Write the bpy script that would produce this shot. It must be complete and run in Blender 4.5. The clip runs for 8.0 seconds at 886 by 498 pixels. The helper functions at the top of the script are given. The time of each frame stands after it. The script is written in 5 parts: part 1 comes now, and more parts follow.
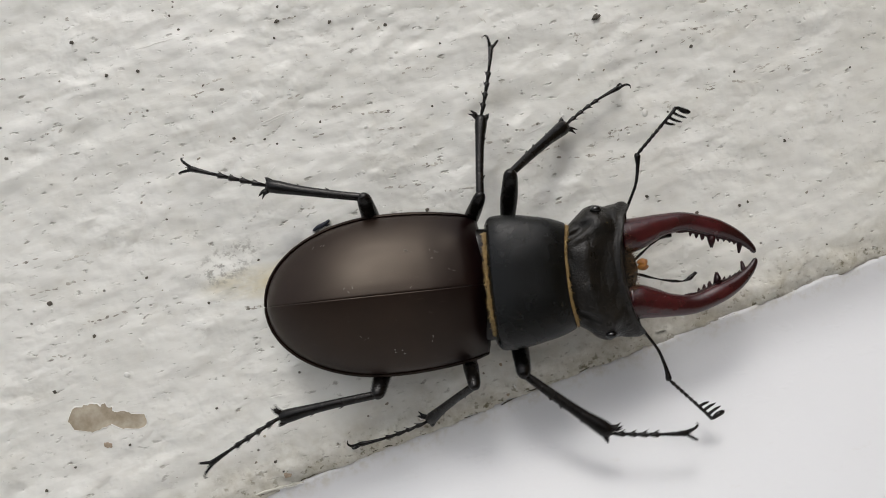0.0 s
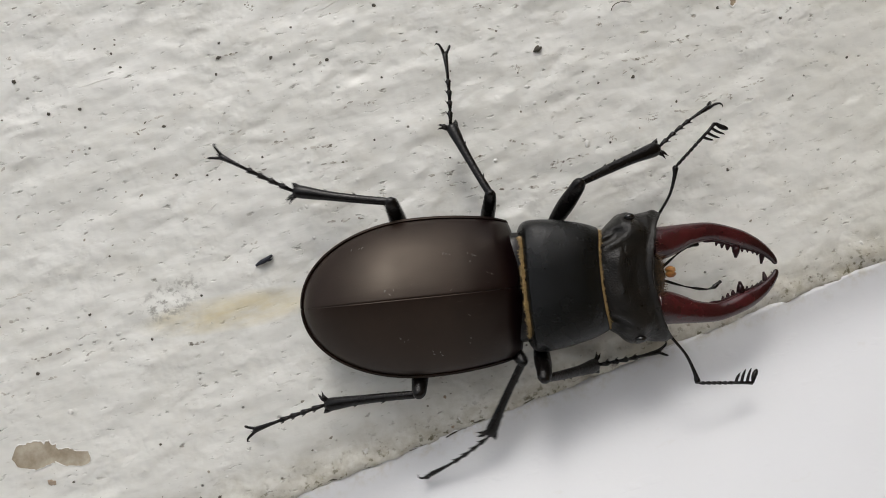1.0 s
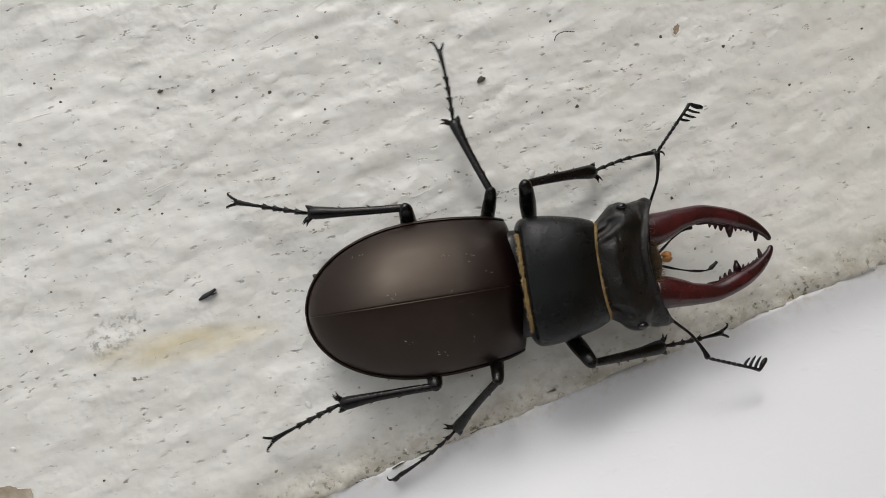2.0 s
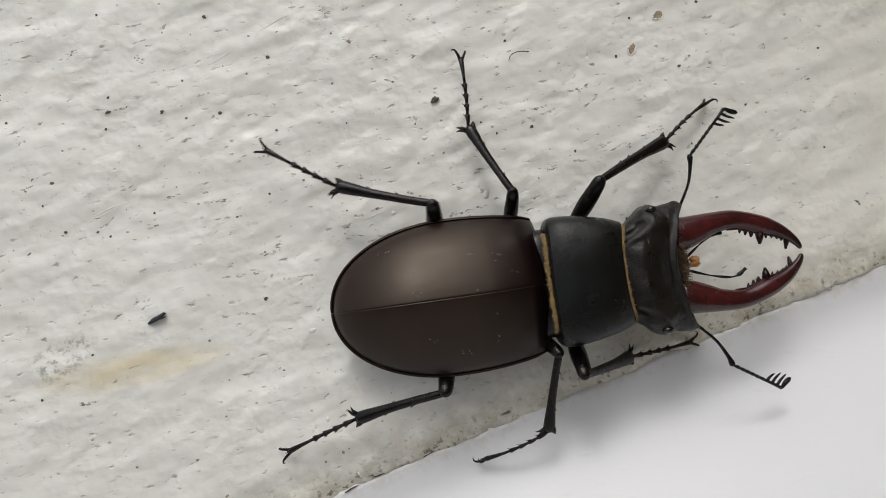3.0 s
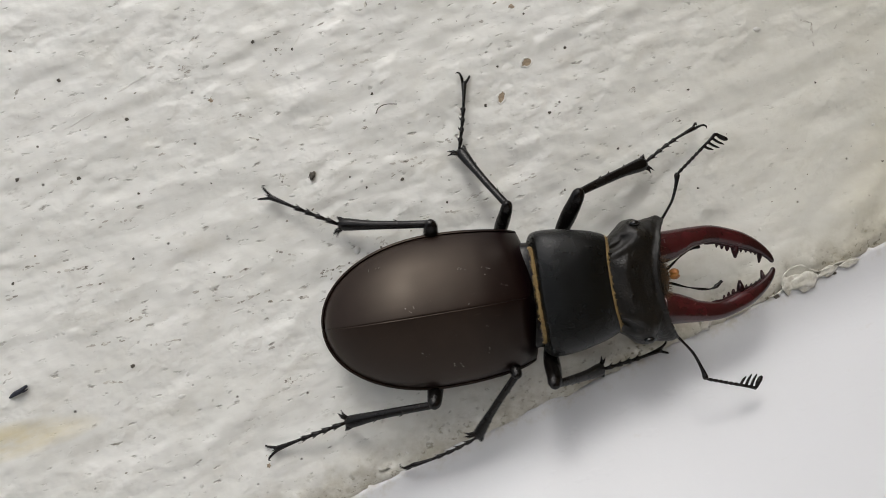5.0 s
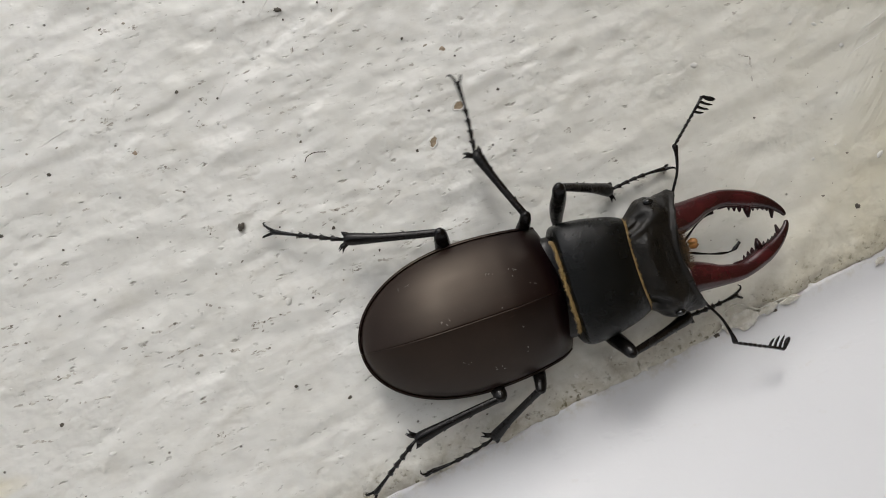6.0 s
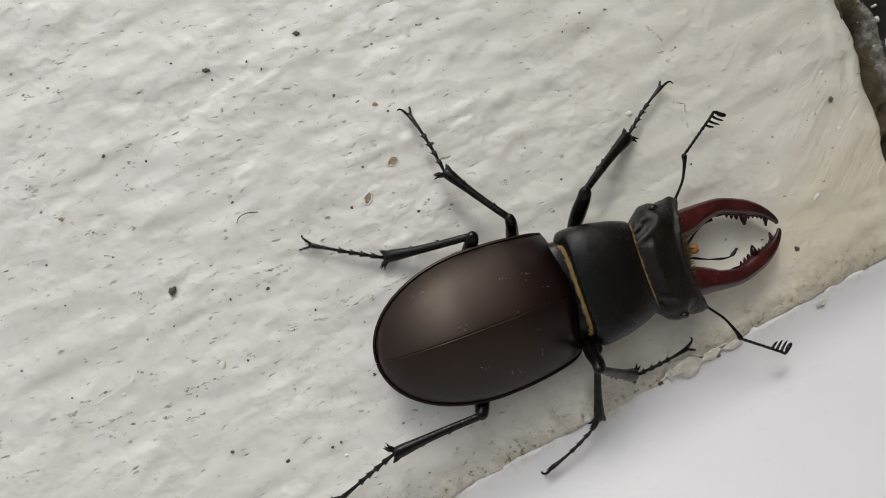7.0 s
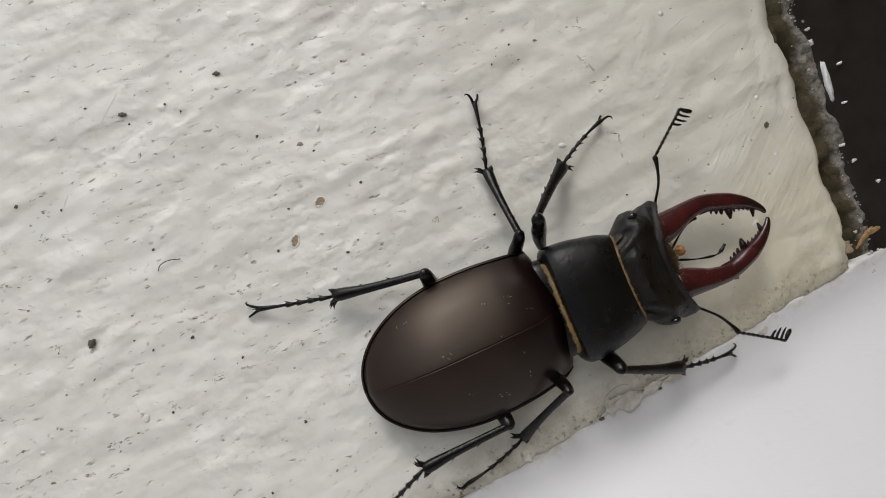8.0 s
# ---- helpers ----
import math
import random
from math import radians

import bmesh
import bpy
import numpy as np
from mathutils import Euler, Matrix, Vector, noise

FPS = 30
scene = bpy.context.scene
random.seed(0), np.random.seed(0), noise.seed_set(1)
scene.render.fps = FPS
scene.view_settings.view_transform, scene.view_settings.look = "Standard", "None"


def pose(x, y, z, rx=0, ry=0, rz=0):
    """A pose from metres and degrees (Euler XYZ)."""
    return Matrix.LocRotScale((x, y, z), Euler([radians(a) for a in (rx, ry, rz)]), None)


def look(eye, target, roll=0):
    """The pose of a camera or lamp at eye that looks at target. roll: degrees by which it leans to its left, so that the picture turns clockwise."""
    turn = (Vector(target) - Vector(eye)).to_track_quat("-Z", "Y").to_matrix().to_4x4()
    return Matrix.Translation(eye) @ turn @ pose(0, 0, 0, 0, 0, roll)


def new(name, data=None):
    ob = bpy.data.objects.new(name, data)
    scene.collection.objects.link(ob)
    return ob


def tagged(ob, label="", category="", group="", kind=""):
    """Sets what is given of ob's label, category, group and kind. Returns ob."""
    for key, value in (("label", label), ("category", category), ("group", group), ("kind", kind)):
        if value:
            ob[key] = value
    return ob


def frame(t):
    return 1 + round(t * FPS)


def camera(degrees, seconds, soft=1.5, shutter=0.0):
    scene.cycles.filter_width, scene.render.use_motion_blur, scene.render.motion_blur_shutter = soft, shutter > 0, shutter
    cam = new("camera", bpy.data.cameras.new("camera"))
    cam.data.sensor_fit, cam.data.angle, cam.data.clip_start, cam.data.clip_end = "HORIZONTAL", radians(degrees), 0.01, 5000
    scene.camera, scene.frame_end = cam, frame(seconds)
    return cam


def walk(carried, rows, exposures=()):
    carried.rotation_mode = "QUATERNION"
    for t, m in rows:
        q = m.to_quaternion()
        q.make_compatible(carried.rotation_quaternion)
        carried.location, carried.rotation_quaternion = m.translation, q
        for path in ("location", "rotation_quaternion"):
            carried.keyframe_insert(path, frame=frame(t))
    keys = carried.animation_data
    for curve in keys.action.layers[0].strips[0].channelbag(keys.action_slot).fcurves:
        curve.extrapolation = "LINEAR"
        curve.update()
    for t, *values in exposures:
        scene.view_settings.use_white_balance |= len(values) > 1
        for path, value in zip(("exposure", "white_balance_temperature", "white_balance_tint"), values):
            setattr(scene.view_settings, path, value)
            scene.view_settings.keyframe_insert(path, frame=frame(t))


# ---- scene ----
cam = camera(72.3, 8.0, soft=0.8, shutter=0.25)
MM = 0.001
JOINT, JOINT_WAY = (68.72, 9.29), 27.5      # a point on the joint of wall and sill, and its direction on the plan below
STROKE = 25.0                                # the way of the brush strokes
C, S = math.cos(radians(JOINT_WAY)), math.sin(radians(JOINT_WAY))
# All plans are drawn flat on the wall: x and y on its face in millimetres, z out of it. HOME stands the wall
# upright, 1.2 m above the ground, with the joint level.
HOME = Matrix(((C, S, 0, 0), (0, 0, -1, 0), (-S, C, 0, 1.2), (0, 0, 0, 1)))
# seconds, place in millimetres, turn in degrees
PATH = [
    (0.0, -1.92, -1.12, 86.41, 1.48, -3.25, 7.22),
    (0.5, 1.43, 0.64, 86.45, 1.29, -3.28, 7.03),
    (1.0, 5.82, 4.03, 87.29, 1.86, -3.11, 6.62),
    (1.5, 8.97, 6.97, 87.80, 1.75, -3.42, 6.37),
    (1.7, 10.48, 7.86, 88.07, 1.88, -3.51, 6.20),
    (2.8, 16.52, 13.15, 87.54, 1.54, -4.06, 5.96),
    (3.0, 17.84, 13.68, 87.90, 1.51, -4.23, 5.95),
    (3.5, 20.68, 13.92, 87.85, 1.79, -4.56, 5.61),
    (4.0, 24.53, 16.57, 87.52, 1.51, -4.91, 5.19),
    (4.5, 27.73, 18.75, 88.20, 1.73, -5.49, 4.54),
    (4.7, 30.11, 20.61, 88.77, 1.72, -5.60, 4.24),
    (5.8, 40.30, 29.99, 88.86, 0.91, -5.86, 2.95),
    (6.0, 42.25, 32.26, 88.99, 0.72, -5.90, 2.73),
    (6.5, 45.24, 35.22, 89.60, 1.60, -6.36, 1.97),
    (7.0, 49.76, 39.14, 89.18, 1.94, -6.85, 1.23),
    (7.5, 54.31, 42.04, 88.89, 2.26, -7.32, 0.47),
    (8.0, 58.34, 44.64, 88.56, 2.43, -7.81, -0.40),
]
walk(cam, [(t, HOME @ pose(x * MM, y * MM, z * MM, a, b, c)) for t, x, y, z, a, b, c in PATH])

# ---- light: a bright veiled sky above and before the wall ----
far = HOME.to_3x3() @ Vector((-0.33, 0.79, 0.56)).normalized()
height, way = math.asin(far.z), math.atan2(far.y, far.x)
world = bpy.data.worlds.new("sky")
scene.world = world
world.use_nodes = True
sky = world.node_tree.nodes.new("ShaderNodeTexSky")
sky.sky_type, sky.sun_disc = "NISHITA", False
sky.sun_elevation, sky.sun_rotation = height, math.pi / 2 - way
sky.air_density, sky.dust_density = 1.0, 4.0
back = world.node_tree.nodes["Background"]
back.inputs["Strength"].default_value = 0.15
veil = world.node_tree.nodes.new("ShaderNodeHueSaturation")   # high thin cloud greys the sky
veil.inputs["Saturation"].default_value = 0.40
world.node_tree.links.new(sky.outputs["Color"], veil.inputs["Color"])
world.node_tree.links.new(veil.outputs["Color"], back.inputs["Color"])
sun = new("sun", bpy.data.lights.new("sun", "SUN"))
sun.data.energy, sun.data.angle, sun.data.color = 0.68, radians(13), (1.0, 0.985, 0.955)
sun.matrix_world = look(far * 3, (0, 0, 0))
scene.view_settings.exposure = 0.15


# ---- materials ----
class Nodes:
    """A node material under construction, with coordinates in millimetres."""

    def __init__(self, name):
        self.mat = bpy.data.materials.new(name)
        self.mat.use_nodes = True
        self.tree = self.mat.node_tree
        self.bsdf = self.tree.nodes["Principled BSDF"]
        self.coords = self.add("ShaderNodeTexCoord").outputs["Object"]

    def add(self, kind, **inputs):
        node = self.tree.nodes.new(kind)
        for key, value in inputs.items():
            self.put(node.inputs[key.replace("_", " ")], value)
        return node

    def put(self, socket, value):
        if isinstance(value, bpy.types.NodeSocket):
            self.tree.links.new(value, socket)
        else:
            socket.default_value = value

    def mapped(self, turn=0.0, stretch=(1, 1, 1), shift=(0, 0, 0)):
        node = self.add("ShaderNodeMapping", Vector=self.coords)
        node.vector_type = "POINT"
        inner = self.add("ShaderNodeMapping", Vector=self.coords)
        inner.inputs["Rotation"].default_value = (0, 0, radians(-turn))
        node.inputs["Scale"].default_value = [1000 * s for s in stretch]
        node.inputs["Location"].default_value = shift
        self.tree.links.new(inner.outputs[0], node.inputs["Vector"])
        return node.outputs[0]

    def noise(self, size, where=None, detail=4.0, rough=0.55):
        return self.add("ShaderNodeTexNoise", Vector=where or self.mapped(), Scale=1.0 / size, Detail=detail, Roughness=rough).outputs["Fac"]

    def ramp(self, value, *stops):
        node = self.add("ShaderNodeValToRGB", Fac=value)
        ramp = node.color_ramp
        while len(ramp.elements) < len(stops):
            ramp.elements.new(0.5)
        for el, (at, colour) in zip(ramp.elements, stops):
            el.position = at
            el.color = (colour,) * 3 + (1,) if isinstance(colour, (int, float)) else (*colour, 1)
        return node.outputs["Color"]

    def calc(self, how, a, b=0.0, c=None):
        node = self.add("ShaderNodeMath")
        node.operation = how
        for i, v in enumerate((a, b, c)):
            if v is not None:
                self.put(node.inputs[i], v)
        return node.outputs[0]

    def mix(self, fac, a, b):
        node = self.add("ShaderNodeMix")
        node.data_type = "RGBA"
        for i, v in ((0, fac), (6, a), (7, b)):
            self.put(node.inputs[i], (*v, 1) if isinstance(v, tuple) else v)
        return node.outputs[2]

    def bump(self, height, depth, under=None):
        node = self.add("ShaderNodeBump", Height=height, Distance=depth * MM, Strength=1.0)
        if under is not None:
            self.put(node.inputs["Normal"], under)
        return node.outputs[0]

    def done(self, colour=None, rough=None, normal=None, **rest):
        for key, value in (("Base Color", colour), ("Roughness", rough), ("Normal", normal)):
            if value is not None:
                self.put(self.bsdf.inputs[key], (*value, 1) if isinstance(value, tuple) else value)
        for key, value in rest.items():
            self.put(self.bsdf.inputs[key.replace("_", " ")], value)
        return self.mat


def across_joint(n):
    """Millimetres from the joint, towards the white board."""
    part_xyz = n.add("ShaderNodeSeparateXYZ", Vector=n.mapped())
    c, s = math.cos(radians(JOINT_WAY)), math.sin(radians(JOINT_WAY))
    a = n.calc("MULTIPLY", n.calc("SUBTRACT", part_xyz.outputs[0], JOINT[0]), s)
    return n.calc("SUBTRACT", a, n.calc("MULTIPLY", n.calc("SUBTRACT", part_xyz.outputs[1], JOINT[1]), c))


def spot(n, x, y, turn, length, width):
    """1 inside a soft oval patch, 0 outside."""
    c, s = math.cos(radians(turn)), math.sin(radians(turn))
    at = n.add("ShaderNodeSeparateXYZ", Vector=n.mapped())
    dx, dy = n.calc("SUBTRACT", at.outputs[0], x), n.calc("SUBTRACT", at.outputs[1], y)
    u = n.calc("ADD", n.calc("MULTIPLY", dx, c / length), n.calc("MULTIPLY", dy, s / length))
    v = n.calc("ADD", n.calc("MULTIPLY", dx, -s / width), n.calc("MULTIPLY", dy, c / width))
    r = n.calc("ADD", n.calc("MULTIPLY", u, u), n.calc("MULTIPLY", v, v))
    return n.calc("SUBTRACT", 1.0, n.calc("MINIMUM", r, 1.0))


def painted_masonry():
    n = Nodes("old_white_paint")
    along = n.mapped(STROKE, (0.36, 1.0, 1.0))
    streak = n.noise(1.5, along, 3, 0.5)
    lump = n.noise(2.4, n.mapped(STROKE, (0.75, 1, 1), (3, 50, 0)), 1, 0.35)
    fine = n.noise(0.9, n.mapped(STROKE, (0.6, 1, 1)), 2, 0.5)
    scratch = n.noise(0.7, n.mapped(62, (0.10, 1.0, 1.0), (8, 61, 0)), 2, 0.5)
    brushed = n.ramp(n.noise(22, n.mapped(0, (1, 1, 1), (60, 9, 0)), 2), (0.46, 0.0), (0.58, 1.0))
    cloud = n.noise(16, None, 3)
    blotch = n.noise(4.2, n.mapped(STROKE, (0.55, 1, 1), (40, 8, 0)), 5, 0.65)
    base = n.mix(n.ramp(cloud, (0.3, 0.0), (0.7, 1.0)), (0.662, 0.660, 0.615), (0.722, 0.721, 0.682))
    base = n.mix(n.calc("MULTIPLY", n.ramp(blotch, (0.50, 0.0), (0.72, 1.0)), 0.40), base, (0.52, 0.50, 0.43))
    # dirt caught in the grooves: short dashes along the strokes, in clusters
    dash = n.noise(0.85, n.mapped(STROKE, (0.5, 1.0, 1.0), (21, 33, 0)), 3, 0.55)
    cluster = n.ramp(n.noise(8, None, 4, 0.6), (0.36, 0.0), (0.58, 1.0))
    # the paint grows cleaner towards the frame
    along_x = n.add("ShaderNodeSeparateXYZ", Vector=n.mapped()).outputs[0]
    clean = n.ramp(n.calc("MULTIPLY", along_x, 0.01), (0.66, 1.0), (0.98, 0.3))
    cluster = n.calc("MULTIPLY", cluster, clean)
    groove = n.calc("MULTIPLY", n.ramp(dash, (0.27, 1.0), (0.37, 0.0)), cluster)
    base = n.mix(n.calc("MULTIPLY", groove, 0.75), base, (0.20, 0.18, 0.14))
    smear = n.noise(1.5, n.mapped(STROKE, (0.42, 1.0, 1.0), (77, 5, 0)), 5, 0.7)
    patchy = n.ramp(n.noise(11, n.mapped(0, (1, 1, 1), (15, 44, 0)), 4, 0.6), (0.42, 0.0), (0.60, 1.0))
    base = n.mix(n.calc("MULTIPLY", n.calc("MULTIPLY", n.ramp(smear, (0.60, 0.0), (0.80, 1.0)), n.calc("MULTIPLY", patchy, clean)), 0.8), base, (0.30, 0.275, 0.225))
    # pin-head spots
    dots = n.add("ShaderNodeTexVoronoi", Vector=n.mapped(), Scale=0.24)
    dot = n.calc("MULTIPLY", n.ramp(dots.outputs["Distance"], (0.022, 1.0), (0.06, 0.0)), n.ramp(n.noise(7, n.mapped(0, (1, 1, 1), (90, 3, 0)), 2), (0.40, 0.0), (0.50, 1.0)))
    base = n.mix(n.calc("MULTIPLY", dot, 0.85), base, (0.09, 0.075, 0.06))
    # a yellow-brown streak and a grey smudge at its end
    ochre = n.calc("MULTIPLY", spot(n, -17.5, -4.6, 17, 15, 2.8), n.ramp(n.noise(2.4, along, 4, 0.7), (0.30, 0.15), (0.62, 1.0)))
    base = n.mix(n.calc("MULTIPLY", ochre, 0.8), base, (0.62, 0.535, 0.31))
    # yellow dirt by the corner, widened to carry warm bounced light in its colour
    stain_and_bounce = n.calc("MULTIPLY", spot(n, 128.0, 48.0, 50, 36, 19), n.ramp(n.noise(6.0, None, 4, 0.6), (0.25, 0.45), (0.65, 1.0)))
    base = n.mix(n.calc("MULTIPLY", stain_and_bounce, 0.75), base, (0.58, 0.52, 0.36))
    # dimmer, warm bounced light towards the frame, put into the paint's colour
    warm_shade = n.calc("MULTIPLY", n.ramp(n.calc("MULTIPLY", along_x, 0.005), (0.28, 0.0), (0.60, 1.0)), n.ramp(n.noise(9.0, n.mapped(0, (1, 1, 1), (33, 71, 0)), 3, 0.6), (0.25, 0.6), (0.65, 1.0)))
    base = n.mix(n.calc("MULTIPLY", warm_shade, 0.5), base, (0.575, 0.555, 0.44))
    smudge = n.calc("MULTIPLY", spot(n, -27.0, -4.0, 40, 6.0, 3.0), n.ramp(n.noise(1.1, None, 5, 0.7), (0.50, 0.0), (0.62, 1.0)))
    base = n.mix(n.calc("MULTIPLY", smudge, 0.85), base, (0.20, 0.19, 0.16))
    # grime and mould along the joint with the board
    near = n.calc("ADD", across_joint(n), n.calc("MULTIPLY", n.calc("SUBTRACT", n.noise(5, None, 4), 0.5), 9.0))
    grime = n.calc("MULTIPLY", n.ramp(n.calc("MULTIPLY_ADD", near, 0.1, 0.9), (0.20, 0.0), (0.84, 1.0)), n.ramp(n.noise(1.5, None, 5, 0.65), (0.34, 0.40), (0.62, 1.0)))
    base = n.mix(n.calc("MULTIPLY", grime, 0.8), base, (0.34, 0.31, 0.23))
    mould = n.calc("MULTIPLY", n.ramp(n.calc("MULTIPLY_ADD", near, 0.1, 0.9), (0.45, 0.0), (0.9, 1.0)), n.ramp(n.noise(0.9, n.mapped(0, (1, 1, 1), (11, 70, 0)), 4), (0.57, 0.0), (0.66, 1.0)))
    base = n.mix(n.calc("MULTIPLY", mould, 0.9), base, (0.11, 0.095, 0.05))
    normal = n.bump(streak, 0.10)
    brushed = n.calc("MULTIPLY", brushed, n.ramp(n.calc("MULTIPLY", along_x, 0.005), (0.44, 0.12), (0.54, 1.0)))
    normal = n.bump(n.calc("MULTIPLY", scratch, brushed), 0.16, normal)
    normal = n.bump(n.calc("MULTIPLY", lump, n.calc("MULTIPLY_ADD", clean, 0.6, 0.4)), 0.38, normal)
    rugged = n.ramp(n.noise(13, n.mapped(0, (1, 1, 1), (70, 21, 0)), 3, 0.6), (0.44, 0.15), (0.60, 1.0))
    crater = n.ramp(n.noise(1.8, n.mapped(0, (1, 1, 1), (2, 81, 0)), 1, 0.4), (0.38, 0.0), (0.78, 1.0))
    normal = n.bump(n.calc("MULTIPLY", crater, rugged), 0.12, normal)
    peel = n.noise(0.8, n.mapped(STROKE, (0.8, 1, 1), (14, 7, 0)), 1, 0.5)
    normal = n.bump(n.calc("MULTIPLY", peel, rugged), 0.075, normal)
    normal = n.bump(fine, 0.012, normal)
    normal = n.bump(n.calc("MAXIMUM", dot, groove), -0.14, normal)
    blister = n.add("ShaderNodeTexVoronoi", Vector=n.mapped(0, (1, 1, 1), (31, 17, 0)), Scale=0.3)
    blister.feature = "SMOOTH_F1"
    normal = n.bump(n.ramp(blister.outputs["Distance"], (0.0, 1.0), (0.09, 0.0)), 0.07, normal)
    return n.done(base, n.ramp(n.noise(2.0, along), (0.3, 0.30), (0.7, 0.54)), normal, Specular_IOR_Level=0.42)


def board_white():
    n = Nodes("smooth_white_gloss")
    cloud = n.noise(20, None, 3)
    base = n.mix(cloud, (0.585, 0.594, 0.608), (0.625, 0.634, 0.648))
    near = n.calc("ADD", across_joint(n), n.calc("MULTIPLY", n.calc("SUBTRACT", n.noise(4, None, 4), 0.5), 5.0))
    grime = n.calc("MULTIPLY", n.ramp(n.calc("MULTIPLY", near, 0.1), (0.02, 1.0), (0.22, 0.0)), n.ramp(n.noise(1.2, None, 5, 0.65), (0.45, 0.1), (0.65, 1.0)))
    base = n.mix(n.calc("MULTIPLY", grime, 0.45), base, (0.42, 0.38, 0.28))
    dust = n.ramp(n.noise(2.0, n.mapped(JOINT_WAY, (0.5, 1, 1), (5, 60, 0)), 5, 0.6), (0.66, 0.0), (0.74, 1.0))
    base = n.mix(n.calc("MULTIPLY", dust, 0.25), base, (0.52, 0.50, 0.46))
    normal = n.bump(n.noise(14, None, 2), 0.25)
    dent = n.noise(2.2, n.mapped(JOINT_WAY, (0.5, 1, 1), (44, 12, 0)), 3, 0.5)
    normal = n.bump(n.ramp(dent, (0.60, 0.0), (0.80, 1.0)), 0.03, normal)
    normal = n.bump(n.noise(1.2, None, 3), 0.012, normal)
    return n.done(base, n.ramp(n.noise(5), (0.3, 0.40), (0.7, 0.5)), normal, Specular_IOR_Level=0.4)


def shell(name, dark, light, rough, grain, depth, coat=0.15, spec=0.5, size=6.0):
    n = Nodes(name)
    colour = n.mix(n.ramp(n.noise(size, None, 4), (0.3, 0.0), (0.7, 1.0)), dark, light)
    dust = n.ramp(n.noise(0.7, n.mapped(0, (1, 1, 1), (9, 2, 4)), 4, 0.7), (0.68, 0.0), (0.76, 1.0))
    colour = n.mix(n.calc("MULTIPLY", dust, 0.06), colour, (0.5, 0.48, 0.45))
    normal = n.bump(n.noise(grain, None, 3, 0.6), depth)
    roughness = n.ramp(n.noise(2.5, None, 4), (0.3, max(rough - 0.07, 0.05)), (0.7, rough + 0.08))
    return n.done(colour, roughness, normal, Coat_Weight=coat, Coat_Roughness=0.3, Specular_IOR_Level=spec)


def wing_case():
    """Satin chestnut, more wine-red towards the shoulders, where a dark reflection is painted in too, with fine
    scratches and dust.
    """
    n = Nodes("chestnut_wing_case")
    at = n.add("ShaderNodeSeparateXYZ", Vector=n.mapped()).outputs[0]
    colour = n.mix(n.ramp(n.noise(6, None, 4), (0.3, 0.0), (0.7, 1.0)), (0.0100, 0.0055, 0.0043), (0.0175, 0.0100, 0.0075))
    # wine-red front, darkened further in the colour for its dark reflection
    front = n.ramp(n.calc("MULTIPLY_ADD", n.calc("ADD", at, n.calc("MULTIPLY", n.noise(4.0), 3.0)), 0.05, 0.8), (0.38, 0.0), (0.66, 1.0))
    colour = n.mix(front, colour, (0.0048, 0.0016, 0.0019))
    scuff = n.noise(0.5, n.mapped(8, (0.12, 1.0, 1.0), (5, 3, 0)), 4, 0.65)
    colour = n.mix(n.calc("MULTIPLY", n.ramp(scuff, (0.66, 0.0), (0.78, 1.0)), 0.05), colour, (0.42, 0.38, 0.33))
    dust = n.ramp(n.noise(0.45, n.mapped(0, (1, 1, 1), (9, 2, 4)), 4, 0.7), (0.68, 0.0), (0.76, 1.0))
    colour = n.mix(n.calc("MULTIPLY", dust, 0.10), colour, (0.5, 0.48, 0.45))
    rough = n.ramp(n.noise(3.0, n.mapped(0, (0.4, 1, 1)), 5, 0.6), (0.3, 0.30), (0.7, 0.40))
    normal = n.bump(n.noise(0.14, None, 3, 0.6), 0.012)
    normal = n.bump(n.noise(1.4, n.mapped(0, (0.3, 1, 1)), 3, 0.5), 0.02, normal)
    return n.done(colour, rough, normal, Specular_IOR_Level=0.32, Specular_Tint=(1.0, 0.86, 0.72, 1.0))


def jaw_red():
    """Polished wine red, turning almost black towards the tips."""
    n = Nodes("wine_red_chitin")
    at = n.add("ShaderNodeSeparateXYZ", Vector=n.mapped()).outputs[0]
    tip = n.ramp(n.calc("MULTIPLY_ADD", n.calc("ADD", at, n.calc("MULTIPLY", n.noise(2.0), 2.0)), 0.1, -3.0), (0.25, 0.0), (0.72, 1.0))
    red = n.mix(n.ramp(n.noise(3.5, None, 4), (0.3, 0.0), (0.7, 1.0)), (0.026, 0.0036, 0.0046), (0.056, 0.0078, 0.0095))
    return n.done(n.mix(tip, red, (0.014, 0.004, 0.005)), n.ramp(n.noise(1.5), (0.3, 0.16), (0.7, 0.28)), n.bump(n.noise(0.5), 0.02), Coat_Weight=0.25, Coat_Roughness=0.25, Specular_IOR_Level=0.45)


def plain(name, dark, light, rough, size=1.0, depth=0.02, **rest):
    n = Nodes(name)
    f = n.noise(size, None, 5, 0.6)
    return n.done(n.mix(n.ramp(f, (0.3, 0.0), (0.7, 1.0)), dark, light), rough, n.bump(f, depth), **rest)


def speckled(name, dark, light):
    """Every loose piece of a mesh in its own shade."""
    n = Nodes(name)
    own = n.add("ShaderNodeNewGeometry").outputs["Random Per Island"]
    return n.done(n.mix(n.ramp(own, (0.0, 0.0), (0.22, 0.55), (1.0, 1.0)), dark, light), 0.8)


def fringe():
    n = Nodes("golden_hair")
    hair = n.noise(0.12, n.mapped(0, (0.15, 1, 1)), 3, 0.6)
    return n.done(n.mix(n.ramp(hair, (0.35, 0.0), (0.65, 1.0)), (0.15, 0.09, 0.03), (0.52, 0.36, 0.14)), 0.45, n.bump(hair, 0.06))


